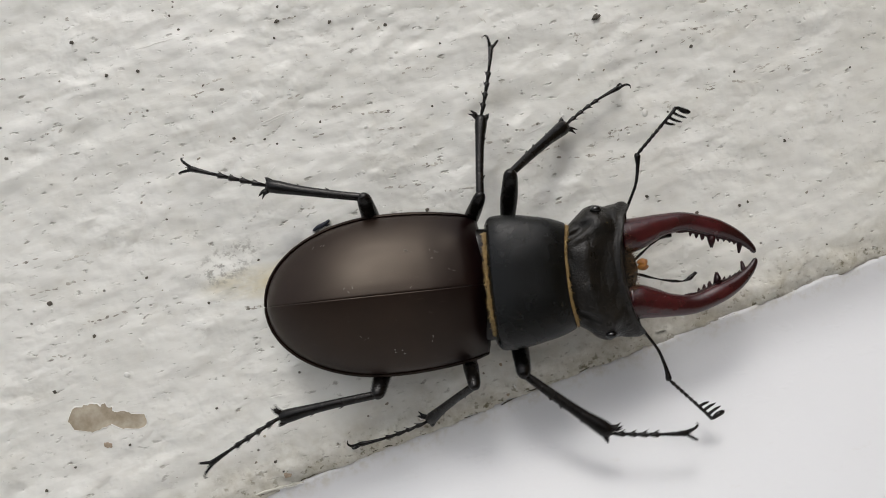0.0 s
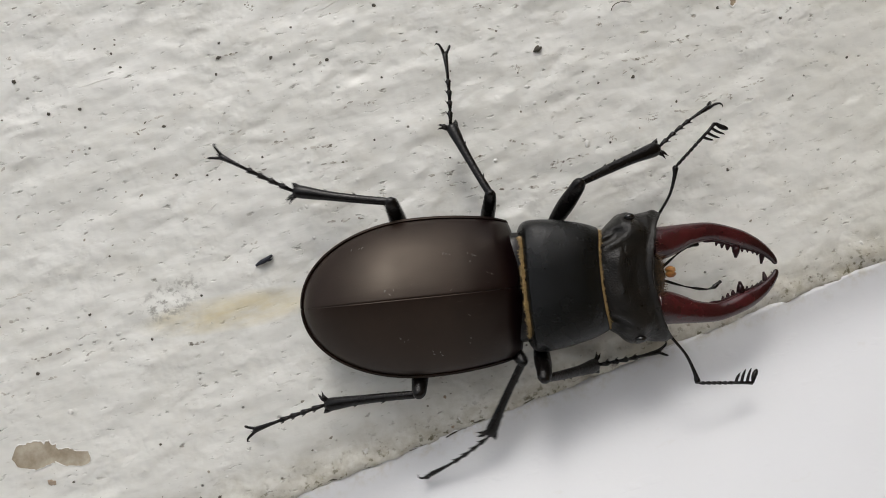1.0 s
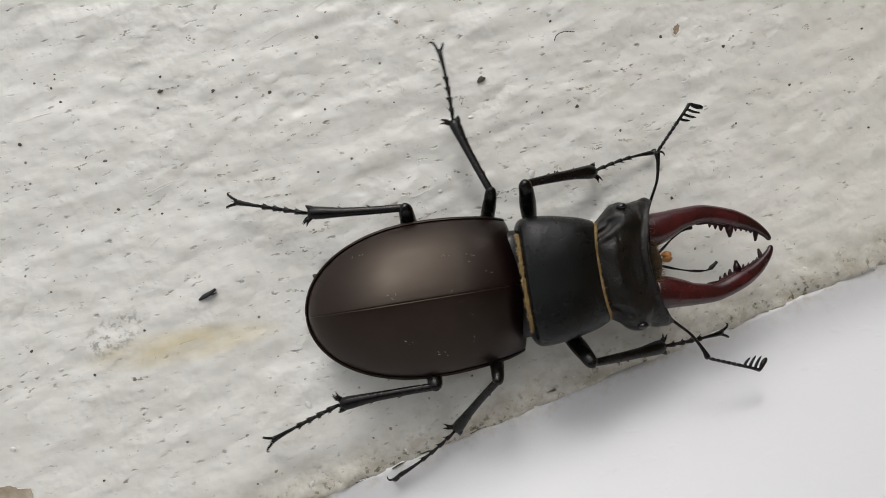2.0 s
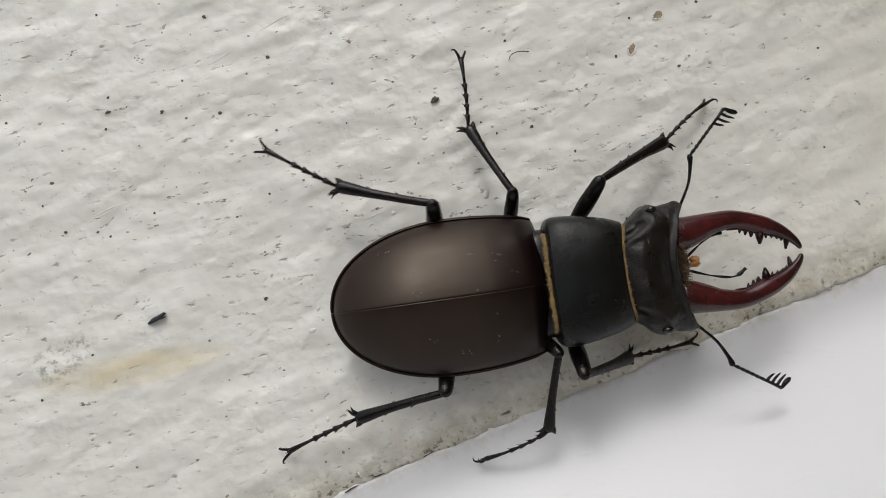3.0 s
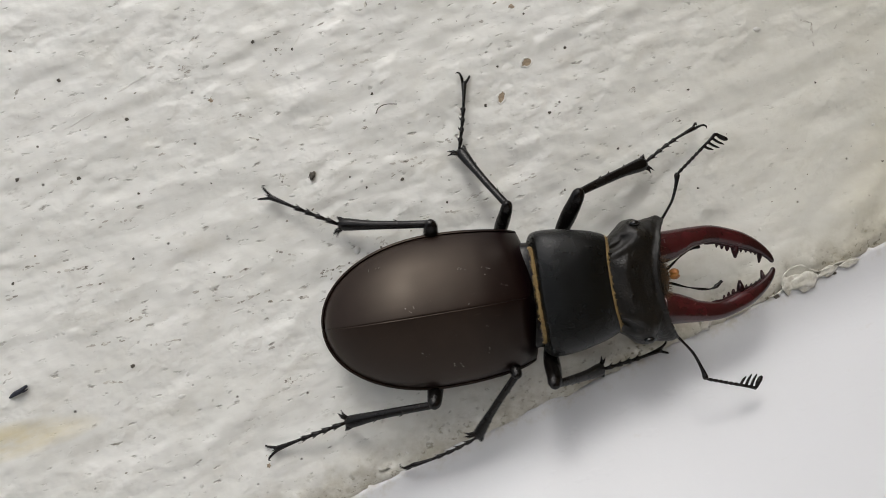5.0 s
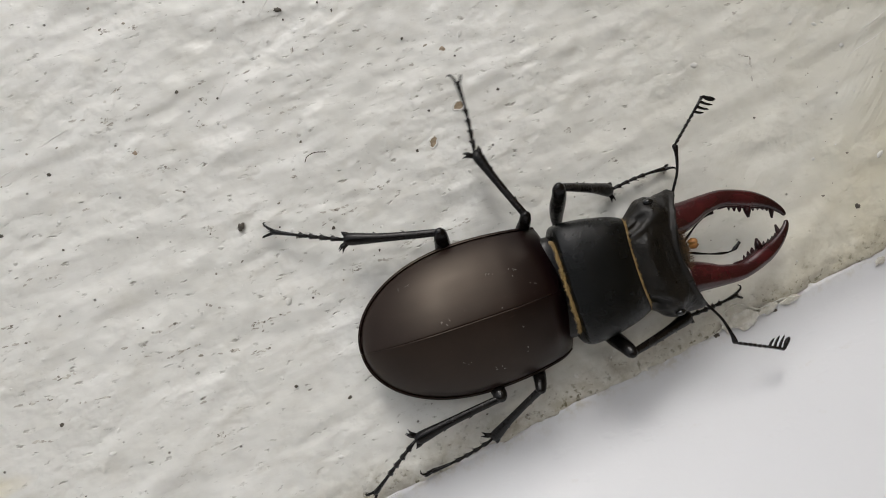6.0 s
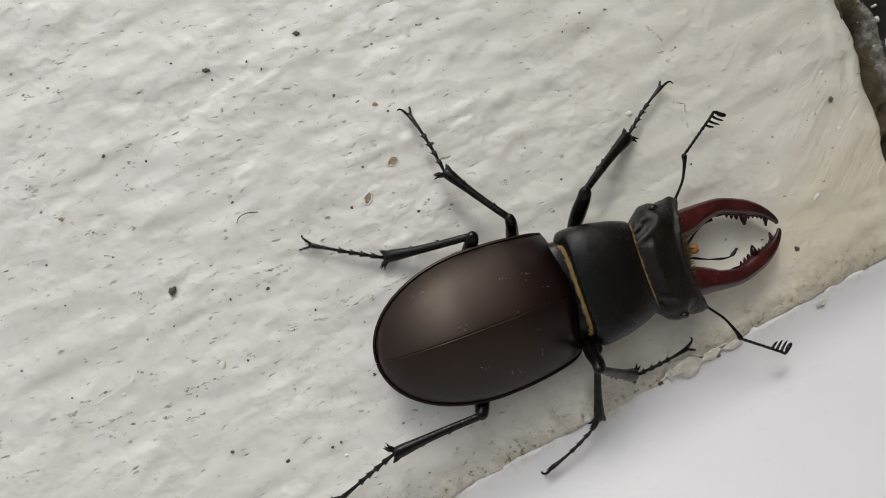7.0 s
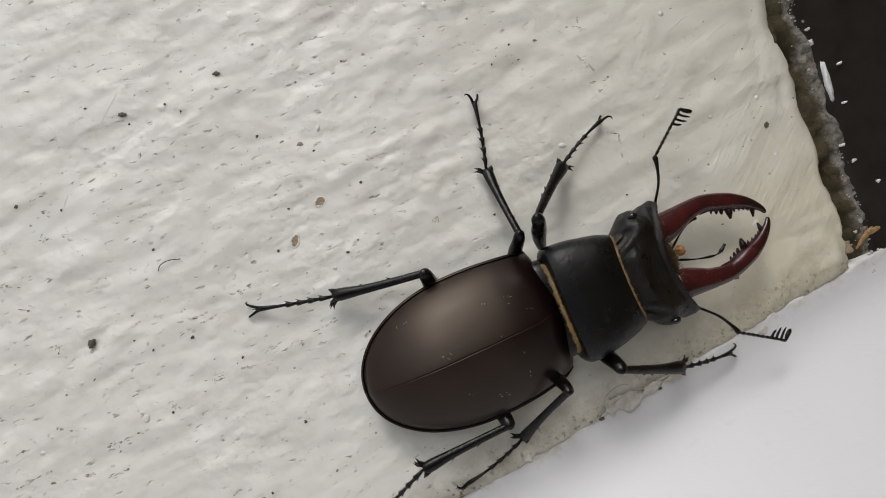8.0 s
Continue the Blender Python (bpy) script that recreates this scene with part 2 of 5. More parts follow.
def mortar():
    """Grey crumbling mortar with brown moss; shade in the gap beside the paint is coloured in."""
    n = Nodes("mossy_grey_mortar")
    grit = n.noise(0.9, None, 5, 0.65)
    base = n.mix(n.ramp(grit, (0.34, 0.0), (0.64, 1.0)), (0.09, 0.083, 0.066), (0.27, 0.255, 0.225))
    moss = n.ramp(n.noise(2.6, n.mapped(0, (1, 1, 1), (4, 9, 0)), 4, 0.6), (0.50, 0.0), (0.58, 1.0))
    at = n.add("ShaderNodeSeparateXYZ", Vector=n.mapped())
    off = n.calc("MULTIPLY_ADD", at.outputs[1], 0.345, n.calc("SUBTRACT", at.outputs[0], 154.75))     # millimetres from the paint's edge
    off = n.calc("ADD", off, n.calc("MULTIPLY", n.calc("SUBTRACT", n.noise(2.2, n.mapped(0, (1, 1, 1), (40, 2, 0)), 4, 0.6), 0.5), 3.2))
    # moss by the paint's edge, with the shade of the gap in its colour
    moss_and_shade = n.ramp(n.calc("MULTIPLY", off, 0.1), (0.19, 1.0), (0.31, 0.0))
    base = n.mix(n.calc("MULTIPLY", n.calc("MULTIPLY", moss, 0.6), moss_and_shade), base, (0.042, 0.031, 0.010))
    base = n.mix(n.calc("MULTIPLY", moss_and_shade, 0.92), base, (0.050, 0.037, 0.013))
    return n.done(base, 0.95, n.bump(grit, 0.7))


PAINT, BOARD = painted_masonry(), board_white()
ELYTRA = wing_case()
BLACK = shell("black_chitin", (0.0020, 0.0024, 0.0023), (0.0042, 0.0048, 0.0046), 0.25, 0.19, 0.070, 0.0, 0.29)
HEADBLACK = shell("rough_black_chitin", (0.0035, 0.0032, 0.0027), (0.0125, 0.0108, 0.0085), 0.31, 0.3, 0.11, 0.0, 0.28, 2.2)
LEGBLACK = shell("leg_chitin", (0.002, 0.0017, 0.0016), (0.008, 0.0066, 0.0056), 0.24, 0.35, 0.06, 0.0, 0.25, 1.6)
WINE = jaw_red()
TIPS = shell("blackish_red_chitin", (0.010, 0.0025, 0.003), (0.022, 0.005, 0.006), 0.30, 0.2, 0.008, 0.0, 0.2)
GOLD = fringe()
FUZZ = plain("brown_bristle", (0.055, 0.03, 0.012), (0.14, 0.085, 0.035), 0.6, 0.4, 0.03)
AMBER = plain("amber_bristle", (0.14, 0.05, 0.012), (0.36, 0.155, 0.045), 0.4, 0.4, 0.03, Subsurface_Weight=0.2)
EYE = plain("eye_gloss", (0.004, 0.004, 0.004), (0.008, 0.008, 0.008), 0.06)
CHIP = plain("bared_plaster", (0.22, 0.175, 0.115), (0.50, 0.45, 0.36), 0.9, 3.4, 0.10)
DEEP = plain("bared_brown_plaster", (0.20, 0.15, 0.095), (0.36, 0.29, 0.20), 0.9, 0.5, 0.06)
FLAKE = plain("old_paint_flake", (0.68, 0.67, 0.63), (0.76, 0.75, 0.71), 0.5, 1.0, 0.04)
DROP = plain("glossy_paint_drop", (0.60, 0.595, 0.55), (0.70, 0.695, 0.66), 0.34, 1.0, 0.02)
LUMP = plain("paint_lump", (0.40, 0.38, 0.31), (0.66, 0.65, 0.60), 0.3, 1.5, 0.06)
MORTAR = mortar()
DARKWALL = plain("black_gloss_paint", (0.010, 0.009, 0.009), (0.022, 0.020, 0.019), 0.35, 5.0, 0.08)
LINT_GLINT = plain("pale_lint_glint", (0.12, 0.112, 0.10), (0.36, 0.34, 0.31), 0.8, 0.2, 0.02)
SHADEWALL = plain("brown_shade_wall", (0.13, 0.085, 0.034), (0.19, 0.125, 0.052), 0.9, 20.0, 0.5)
PLASTER = plain("pale_wall_plaster", (0.50, 0.485, 0.45), (0.60, 0.585, 0.55), 0.9, 12.0, 0.8)
BOUNCE = plain("grey_bounce_ground", (0.48, 0.465, 0.44), (0.58, 0.565, 0.535), 0.9, 60.0, 2.0)
CRACK = plain("crack_dirt", (0.02, 0.018, 0.012), (0.08, 0.07, 0.045), 0.95, 0.6, 0.02)
RUST = plain("brown_stain", (0.24, 0.18, 0.12), (0.40, 0.33, 0.25), 0.8, 0.5, 0.03)
BACKDROP = plain("dark_backdrop_brown", (0.045, 0.037, 0.03), (0.085, 0.07, 0.055), 0.9, 90.0, 4.0)
GRIT = plain("dark_grit", (0.045, 0.039, 0.031), (0.13, 0.115, 0.09), 0.8, 0.3, 0.05)
BLUE = plain("navy_fibre", (0.006, 0.008, 0.016), (0.018, 0.021, 0.035), 0.7, 0.3, 0.05)
STRAW = plain("dry_straw", (0.20, 0.11, 0.035), (0.38, 0.23, 0.09), 0.7, 0.6, 0.03)
STREAK = speckled("grey_streaks", (0.13, 0.115, 0.09), (0.58, 0.56, 0.50))
DIRT = speckled("dirt_specks", (0.04, 0.035, 0.028), (0.34, 0.31, 0.25))
CRUMB = speckled("mortar_crumbs", (0.10, 0.095, 0.08), (0.50, 0.48, 0.44))
WHITEFLECK = plain("white_paint_fleck", (0.62, 0.62, 0.62), (0.8, 0.8, 0.8), 0.5, 0.5, 0.05)


# ---- mesh helpers, all lengths in millimetres ----
def part(name, bm, material, parent=None, label="", smooth=True):
    me = bpy.data.meshes.new(name)
    bmesh.ops.recalc_face_normals(bm, faces=bm.faces)
    bmesh.ops.scale(bm, vec=(MM, MM, MM), verts=bm.verts)
    for f in bm.faces:
        f.smooth = smooth
    bm.to_mesh(me)
    bm.free()
    me.materials.append(material)
    ob = new(name, me)
    ob.parent = parent
    if parent is None:
        ob.matrix_world = HOME
    return tagged(ob, label)


def sweep(bm, points, sizes, sides=10, flat=1.0):
    """A round bar through the points; sizes are its half widths, flat its height over its width."""
    points = [Vector(p) for p in points]
    rings = []
    for i, p in enumerate(points):
        way = (points[min(i + 1, len(points) - 1)] - points[max(i - 1, 0)]).normalized()
        side = Vector((0, 0, 1)).cross(way)
        side = side.normalized() if side.length > 1e-4 else Vector((0, 1, 0))
        up = way.cross(side)
        rings.append([bm.verts.new(p + float(sizes[i]) * (math.cos(a) * side + flat * math.sin(a) * up)) for a in (math.tau * k / sides for k in range(sides))])
    for a, b in zip(rings, rings[1:]):
        for k in range(sides):
            bm.faces.new((a[k], a[(k + 1) % sides], b[(k + 1) % sides], b[k]))
    bm.faces.new(rings[0][::-1])
    bm.faces.new(rings[-1])


def spline(points, steps):
    """A smooth line (Catmull-Rom) through points of any number of values."""
    p = np.array(points, float)
    p = np.vstack([2 * p[0] - p[1], p, 2 * p[-1] - p[-2]])
    out = []
    for i in range(1, len(p) - 2):
        for t in np.linspace(0, 1, steps, endpoint=False):
            a, b, c, d = p[i - 1], p[i], p[i + 1], p[i + 2]
            out.append(0.5 * (2 * b + (c - a) * t + (2 * a - 5 * b + 4 * c - d) * t * t + (3 * b - a - 3 * c + d) * t ** 3))
    return np.array(out + [p[-2]])


def loft(bm, stations, sides=40, steps=6, square=2.5, shape=None):
    """A closed body along x: stations of (x, half width, top, bottom)."""
    rows = spline(stations, steps)
    rings = []
    for x, w, top, low in rows:
        ring = []
        for k in range(sides):
            a = math.tau * k / sides
            c, s = math.cos(a), math.sin(a)
            y = w * math.copysign(abs(c) ** (2 / square), c)
            mid = low + (top - low) * 0.45
            z = mid + (top - mid if s > 0 else mid - low) * math.copysign(abs(s) ** (2 / square), s)
            p = Vector((x, y, z))
            ring.append(bm.verts.new(shape(p) if shape else p))
        rings.append(ring)
    for a, b in zip(rings, rings[1:]):
        for k in range(sides):
            bm.faces.new((a[k], a[(k + 1) % sides], b[(k + 1) % sides], b[k]))
    for ring in (rings[0][::-1], rings[-1]):
        mid = bm.verts.new(sum((v.co for v in ring), Vector()) / sides)
        for k in range(sides):
            bm.faces.new((ring[k], ring[(k + 1) % sides], mid))


def hashed(ix, iy, seed):
    h = (ix.astype(np.int64) * 374761393 + iy.astype(np.int64) * 668265263 + seed * 974711) & 0x7FFFFFFF
    h = ((h ^ (h >> 13)) * 1274126177) & 0x7FFFFFFF
    return ((h ^ (h >> 16)) & 0xFFFF) / 65535.0


def wavy(x, y, size, seed):
    """Smooth noise from -1 to 1 with bumps of that size."""
    x, y = np.asarray(x) / size, np.asarray(y) / size
    ix, iy = np.floor(x), np.floor(y)
    fx, fy = x - ix, y - iy
    fx, fy = fx * fx * fx * (fx * (6 * fx - 15) + 10), fy * fy * fy * (fy * (6 * fy - 15) + 10)
    a, b = hashed(ix, iy, seed), hashed(ix + 1, iy, seed)
    c, d = hashed(ix, iy + 1, seed), hashed(ix + 1, iy + 1, seed)
    return 2 * ((a * (1 - fx) + b * fx) * (1 - fy) + (c * (1 - fx) + d * fx) * fy) - 1


def sheet(name, x, y, z, material, thick=None):
    """A grid of places as one mesh, in millimetres; thick: how far its closed back lies below."""
    rows, cols = x.shape
    v = np.stack([x, y, z], -1).reshape(-1, 3) * MM
    i = np.arange((rows - 1) * (cols - 1))
    r, c = i // (cols - 1), i % (cols - 1)
    f = np.stack([r * cols + c, r * cols + c + 1, (r + 1) * cols + c + 1, (r + 1) * cols + c], -1)
    faces = f.tolist()
    if thick:
        low = len(v)
        rim = list(range(cols)) + [k * cols + cols - 1 for k in range(1, rows)] + [(rows - 1) * cols + k for k in range(cols - 2, -1, -1)] + [k * cols for k in range(rows - 2, 0, -1)]
        v = np.vstack([v, v[rim] - np.array([0, 0, thick * MM])])
        m = len(rim)
        faces += [[rim[k], low + k, low + (k + 1) % m, rim[(k + 1) % m]] for k in range(m)]
        faces.append([low + k for k in range(m)][::-1])
    me = bpy.data.meshes.new(name)
    me.from_pydata(v.tolist(), [], faces)
    me.polygons.foreach_set("use_smooth", [True] * len(me.polygons))
    me.update()
    me.materials.append(material)
    ob = new(name, me)
    ob.matrix_world = HOME
    return ob


def by_joint(along, out):
    """The place that lies so far along the joint and out over the board."""
    return JOINT[0] + along * C + out * S, JOINT[1] + along * S - out * C


def board_height(s):
    """The sill runs on from the wall a little way, then comes out of it in a hollow curve."""
    s = np.maximum(np.asarray(s, float) - 2.6, 0)
    return np.where(s < 7.3, 0.0588 * s * s, 3.133 + 0.858 * (s - 7.3))


def joint_wobble(a):
    """How ragged the joint runs; the fillet grows smoother towards the frame."""
    return (1 - 0.65 * np.clip((np.asarray(a, float) - 10) / 40, 0, 1)) * (0.5 * wavy(a, a * 0 + 3, 9.0, 5) + 0.3 * wavy(a, a * 0 + 9, 2.6, 6) + 0.12 * wavy(a, a * 0, 0.9, 7))


def end_x(y):
    """Where the painted wall breaks off towards the dark frame."""
    y = np.asarray(y, float)
    return 138.4 - (y - 47.4) * 0.345 + 0.5 * wavy(y, y * 0, 6.0, 8) + 0.35 * wavy(y, y * 0 + 5, 1.8, 9)


def paint_height(x, y):
    """The relief of the brushed paint."""
    c, s = math.cos(radians(STROKE)), math.sin(radians(STROKE))
    u, v = x * c + y * s, -x * s + y * c
    z = 0.15 * wavy(u / 2.6, v, 3.4, 1) + 0.05 * wavy(u / 1.5, v, 6.0, 15) + 0.04 * wavy(u / 2.6, v, 1.5, 2) + 0.15 * wavy(u / 1.4, v, 2.8, 13) + 0.05 * wavy(u / 1.5, v, 1.3, 14)
    z += 0.12 * wavy(x, y, 17, 4)
    for px, py, r in ((-42.4, -27.5, 4.5), (-37.6, -27.3, 4.0), (52.7, 55.2, 2.0), (49.2, 49.5, 2.0)):
        z = z * (1 - np.exp(-(((x - px) ** 2 + (y - py) ** 2) / r ** 2) ** 2))
    out = (x - JOINT[0]) * S - (y - JOINT[1]) * C
    lumpy = np.clip((out + 9) / 9, 0, 1)
    z += lumpy * (0.36 * wavy(x, y, 2.4, 11) + 0.20 * wavy(x, y, 1.2, 12))
    z -= 0.4 * np.clip((out + 3.0) / 3.0, 0, 1) ** 2
    off = end_x(y) - x
    z += np.clip(1 - off / 9, 0, 1) * (0.42 * wavy(off, y / 3.5, 1.5, 16) + 0.25 * wavy(off / 1.3, y / 2.0, 3.0, 17))
    return z - 1.0 * np.clip(1 - off / 2.5, 0, 1.0) ** 2


def painted_wall():
    """The brushed paint, from above the view down to the joint and along to the broken end."""
    a = np.concatenate([np.linspace(-600, -130, 40)[:-1], np.arange(-130, 120, 0.5)])
    b = np.concatenate([np.linspace(-500, -110, 40)[:-1], np.arange(-110, 0.01, 0.5), [0.6, 1.2]])
    A, O = np.meshgrid(a, b)
    O = O + np.where(O > -1.5, 1.0, 0.0) * joint_wobble(A) * 0.8
    x, y = by_joint(A, O)
    keep = np.minimum(x, end_x(y))
    z = paint_height(keep, y) - np.clip((O - 0.1) / 0.5, 0, 2) * 1.0
    z = z - np.clip(x - keep, 0, 3.0)
    x = np.where(x > keep, keep + 0.02 * np.minimum(x - keep, 3.0) + 0.004 * (x - keep), x)
    ob = sheet("wall_painted", x, y, z, PAINT, thick=20)
    return tagged(ob, "old brushed white paint on a masonry wall, dirty", "wall", kind="structure")


def board():
    a = np.concatenate([np.linspace(-600, -130, 40)[:-1], np.arange(-130, 100, 0.6)])
    b = np.concatenate([np.arange(-0.6, 14, 0.4), np.arange(14, 200, 2.0)])
    A, O = np.meshgrid(a, b)
    edge = np.clip(1 - np.maximum(O, 0) / 3.0, 0, 1)
    O = O + edge * joint_wobble(A)
    x, y = by_joint(A, O)
    z = board_height(O) - 0.42 + edge * 0.10 * wavy(A, O, 2.2, 21) - np.where(O < -0.2, 0.8, 0)
    ob = sheet("window_sill", x, y, z, BOARD, thick=12)
    return tagged(ob, "smooth glossy white sill sloping out from the wall", "sill", kind="structure")


def dark_end():
    """A strip of bare mortar beyond the paint, the black frame behind it and an added unseen wall that shades this end.
    """
    y = np.arange(-60, 170, 0.5)
    w = np.linspace(-2.5, 4.4, 24)
    Y, Wd = np.meshgrid(y, w)
    X = end_x(Y) + Wd
    Z = -0.9 - 3.0 * np.exp(-((Wd - 0.7) / 0.9) ** 2) * np.clip(0.75 + wavy(X, Y, 4.0, 35), 0, 1) + 0.5 * wavy(X, Y, 3.0, 31) + 0.45 * wavy(X, Y, 1.2, 32) + 0.2 * wavy(X, Y, 0.6, 33) + 0.12 * Wd
    tagged(sheet("mortar_strip", X, Y, Z, MORTAR, thick=15), "rough grey mortar crumbling along the paint's edge", "mortar", kind="structure")
    Y, Wd = np.meshgrid(np.arange(-160, 260, 2.0), np.concatenate([[3.6, 4.0, 4.4, 5.0, 6.0], np.arange(8.5, 57, 3.0)]))
    X = 137.8 - (Y - 47.4) * 0.345 + Wd + 0.4 * wavy(Y, Wd * 0, 7, 41) * np.clip(2 - Wd / 6, 0, 1)
    Z = -0.5 + 0.3 * wavy(X, Y, 9, 42) - 1.5 * np.clip(4.6 - Wd, 0, 1)
    tagged(sheet("dark_frame", X, Y, Z, DARKWALL, thick=15), "black glossy painted frame with white flecks", "frame", kind="structure")
    # unseen wall, added to dim and warm the light on this end
    Y, H = np.meshgrid(np.arange(-160, 261, 10.0), np.linspace(-12, 520, 24))
    X = 137.8 - (Y - 47.4) * 0.345 + 55 + H * 0
    ob = sheet("wall_shade_right", X, Y, H, SHADEWALL)
    fat = ob.modifiers.new("thickness", "SOLIDIFY")
    fat.thickness, fat.offset = 0.02, -1
    tagged(ob, "unseen dark brown wall added to shade the painted wall's end", "wall", kind="structure")


def ground():
    """An unseen ground sheet added below to bounce light up, out to the horizon."""
    bm = bmesh.new()
    far_edge = 400000
    inner = [bm.verts.new((x, y, 0)) for x, y in ((-3000, -3000), (3000, -3000), (3000, 3000), (-3000, 3000))]
    outer = [bm.verts.new((x, y, 0)) for x, y in ((-far_edge, -far_edge), (far_edge, -far_edge), (far_edge, far_edge), (-far_edge, far_edge))]
    bm.faces.new(inner)
    for k in range(4):
        bm.faces.new((outer[k], outer[(k + 1) % 4], inner[(k + 1) % 4], inner[k]))
    ob = part("ground", bm, BOUNCE)
    ob.matrix_world = pose(0, 0, 0)
    tagged(ob, "unseen plain grey ground added to bounce light up", "ground", kind="structure")


def dark_backdrop():
    """An unseen plain wall added behind the camera to darken reflections and hold back low sky."""
    bm = bmesh.new()
    for x, y, z in ((-9000, -3600, 0), (9000, -3600, 0), (9000, -3600, 2150), (-9000, -3600, 2150)):
        bm.verts.new((x, y, z))
    bm.faces.new(bm.verts)
    back = bmesh.ops.extrude_face_region(bm, geom=bm.faces[:])["geom"]
    bmesh.ops.translate(bm, vec=(0, -240, 0), verts=[v for v in back if isinstance(v, bmesh.types.BMVert)])
    ob = part("wall_unseen_dark", bm, BACKDROP, smooth=False)
    ob.matrix_world = pose(0, 0, 0)
    tagged(ob, "unseen plain dark wall added to darken the reflections", "wall", kind="structure")


def house_wall():
    """The house wall in which all this is set, from the ground to its coping."""
    bm = bmesh.new()
    bmesh.ops.create_cube(bm, size=1.0)
    for v in bm.verts:
        v.co = Vector((v.co.x * 12000, 165 + v.co.y * 300, 1300 + v.co.z * 2600))
    bmesh.ops.bevel(bm, geom=bm.edges[:], offset=12, segments=2, affect="EDGES")
    ob = part("wall_house", bm, PLASTER, smooth=False)
    ob.matrix_world = pose(0, 0, 0)
    tagged(ob, "pale rendered house wall round the painted part", "wall", kind="structure")


painted_wall(), board(), dark_end(), house_wall(), ground(), dark_backdrop()


# ---- the beetle: x ahead, y to its left, z away from the wall, the wall's face at 0 ----
beetle = tagged(new("stag_beetle"), "large dark brown stag beetle with wine-red antlers, walking", "beetle")
beetle.empty_display_size = 0.01
LENGTHS = {"front": (13.2, 10.6), "middle": (11.6, 11.4), "hind": (13.3, 12.0)}
HIPS = {"front": (4.6, 4.4, 3.6), "middle": (-2.6, 4.6, 1.6), "hind": (-12.6, 4.6, 1.6)}


def wing_width(u):
    """Half width of the wing cases; u runs from the tail (0) to the shoulder (1)."""
    tail = math.sqrt(max(0.0, 1 - (1 - min(u / 0.56, 1)) ** 2)) ** 0.96
    return 10.35 * tail - 1.25 * max(0.0, (u - 0.60) / 0.40) ** 1.8


def wing_top(u):
    return 5.4 + 5.9 * math.sin(min(u / 0.46, 1) * math.pi / 2) ** 0.52 - 1.1 * max(0.0, (u - 0.58) / 0.42) ** 1.7


def wing_z(u, q):
    """Height of a wing case; q runs from the seam (0) to the outer edge (1)."""
    edge = 5.3 + 0.9 * u
    return edge + (wing_top(u) - edge) * (1 - min(q, 1.0) ** 1.2) ** 0.74


def elytron(side):
    """One wing case: domed, with a raised rim outside and a bead along the seam."""
    bm = bmesh.new()
    cols, rows = 70, 40
    grid = []
    for i in range(cols + 1):
        u = i / cols
        u = 0.5 - 0.5 * math.cos(math.pi * u) if u < 0.5 else u
        u = max(u, 1e-8)
        full = wing_width(u)
        w = full * 0.984
        line = []
        for j in range(rows + 1):
            q = (0.0, 0.004, 0.009, 0.016, 0.026)[j] if j < 5 else 0.04 + 0.96 * (1 - (1 - (j - 5) / (rows - 5)) ** 1.5)
            z = wing_z(u, q)
            # shoulder boss, rolled front edge, seam bead and groove, outer rim
            z += 0.22 * math.exp(-((u - 0.90) / 0.06) ** 2 - ((q - 0.66) / 0.16) ** 2)
            z -= 1.6 * max(0.0, (u - 0.90) / 0.10) ** 2 + 1.0 * max(0.0, (u - 0.74) / 0.26) ** 1.7
            z -= 0.09 * math.exp(-((q * w) / 0.07) ** 2)
            y = max(q * w, 0.003)
            x = -28.3 + 28.2 * u + 0.3 * (q ** 6) * (u ** 8) + 0.65 * u ** 10 * (1 - q ** 5) - 0.5 * max(0.0, 1 - q / 0.16) * max(0, u - 0.97) / 0.03
            line.append(bm.verts.new((x, side * y, z)))
        # the flat turned-up margin
        for out, up in ((0.25, -0.03), (0.55, -0.02), (0.8, 0.07), (0.95, 0.10), (1.0, 0.03)):
            line.append(bm.verts.new((x + 0.3 * (u - 1) * out, side * (y + (full - w) * out), z + up)))
        grid.append(line)
    for a, b in zip(grid, grid[1:]):
        for j in range(rows + 5):
            bm.faces.new((a[j], a[j + 1], b[j + 1], b[j]))
    bmesh.ops.recalc_face_normals(bm, faces=bm.faces)
    ob = part("elytron", bm, ELYTRA, beetle, "satin chestnut-brown wing case")
    fat = ob.modifiers.new("thickness", "SOLIDIFY")
    fat.thickness, fat.offset = 0.35 * MM, -1
    return ob


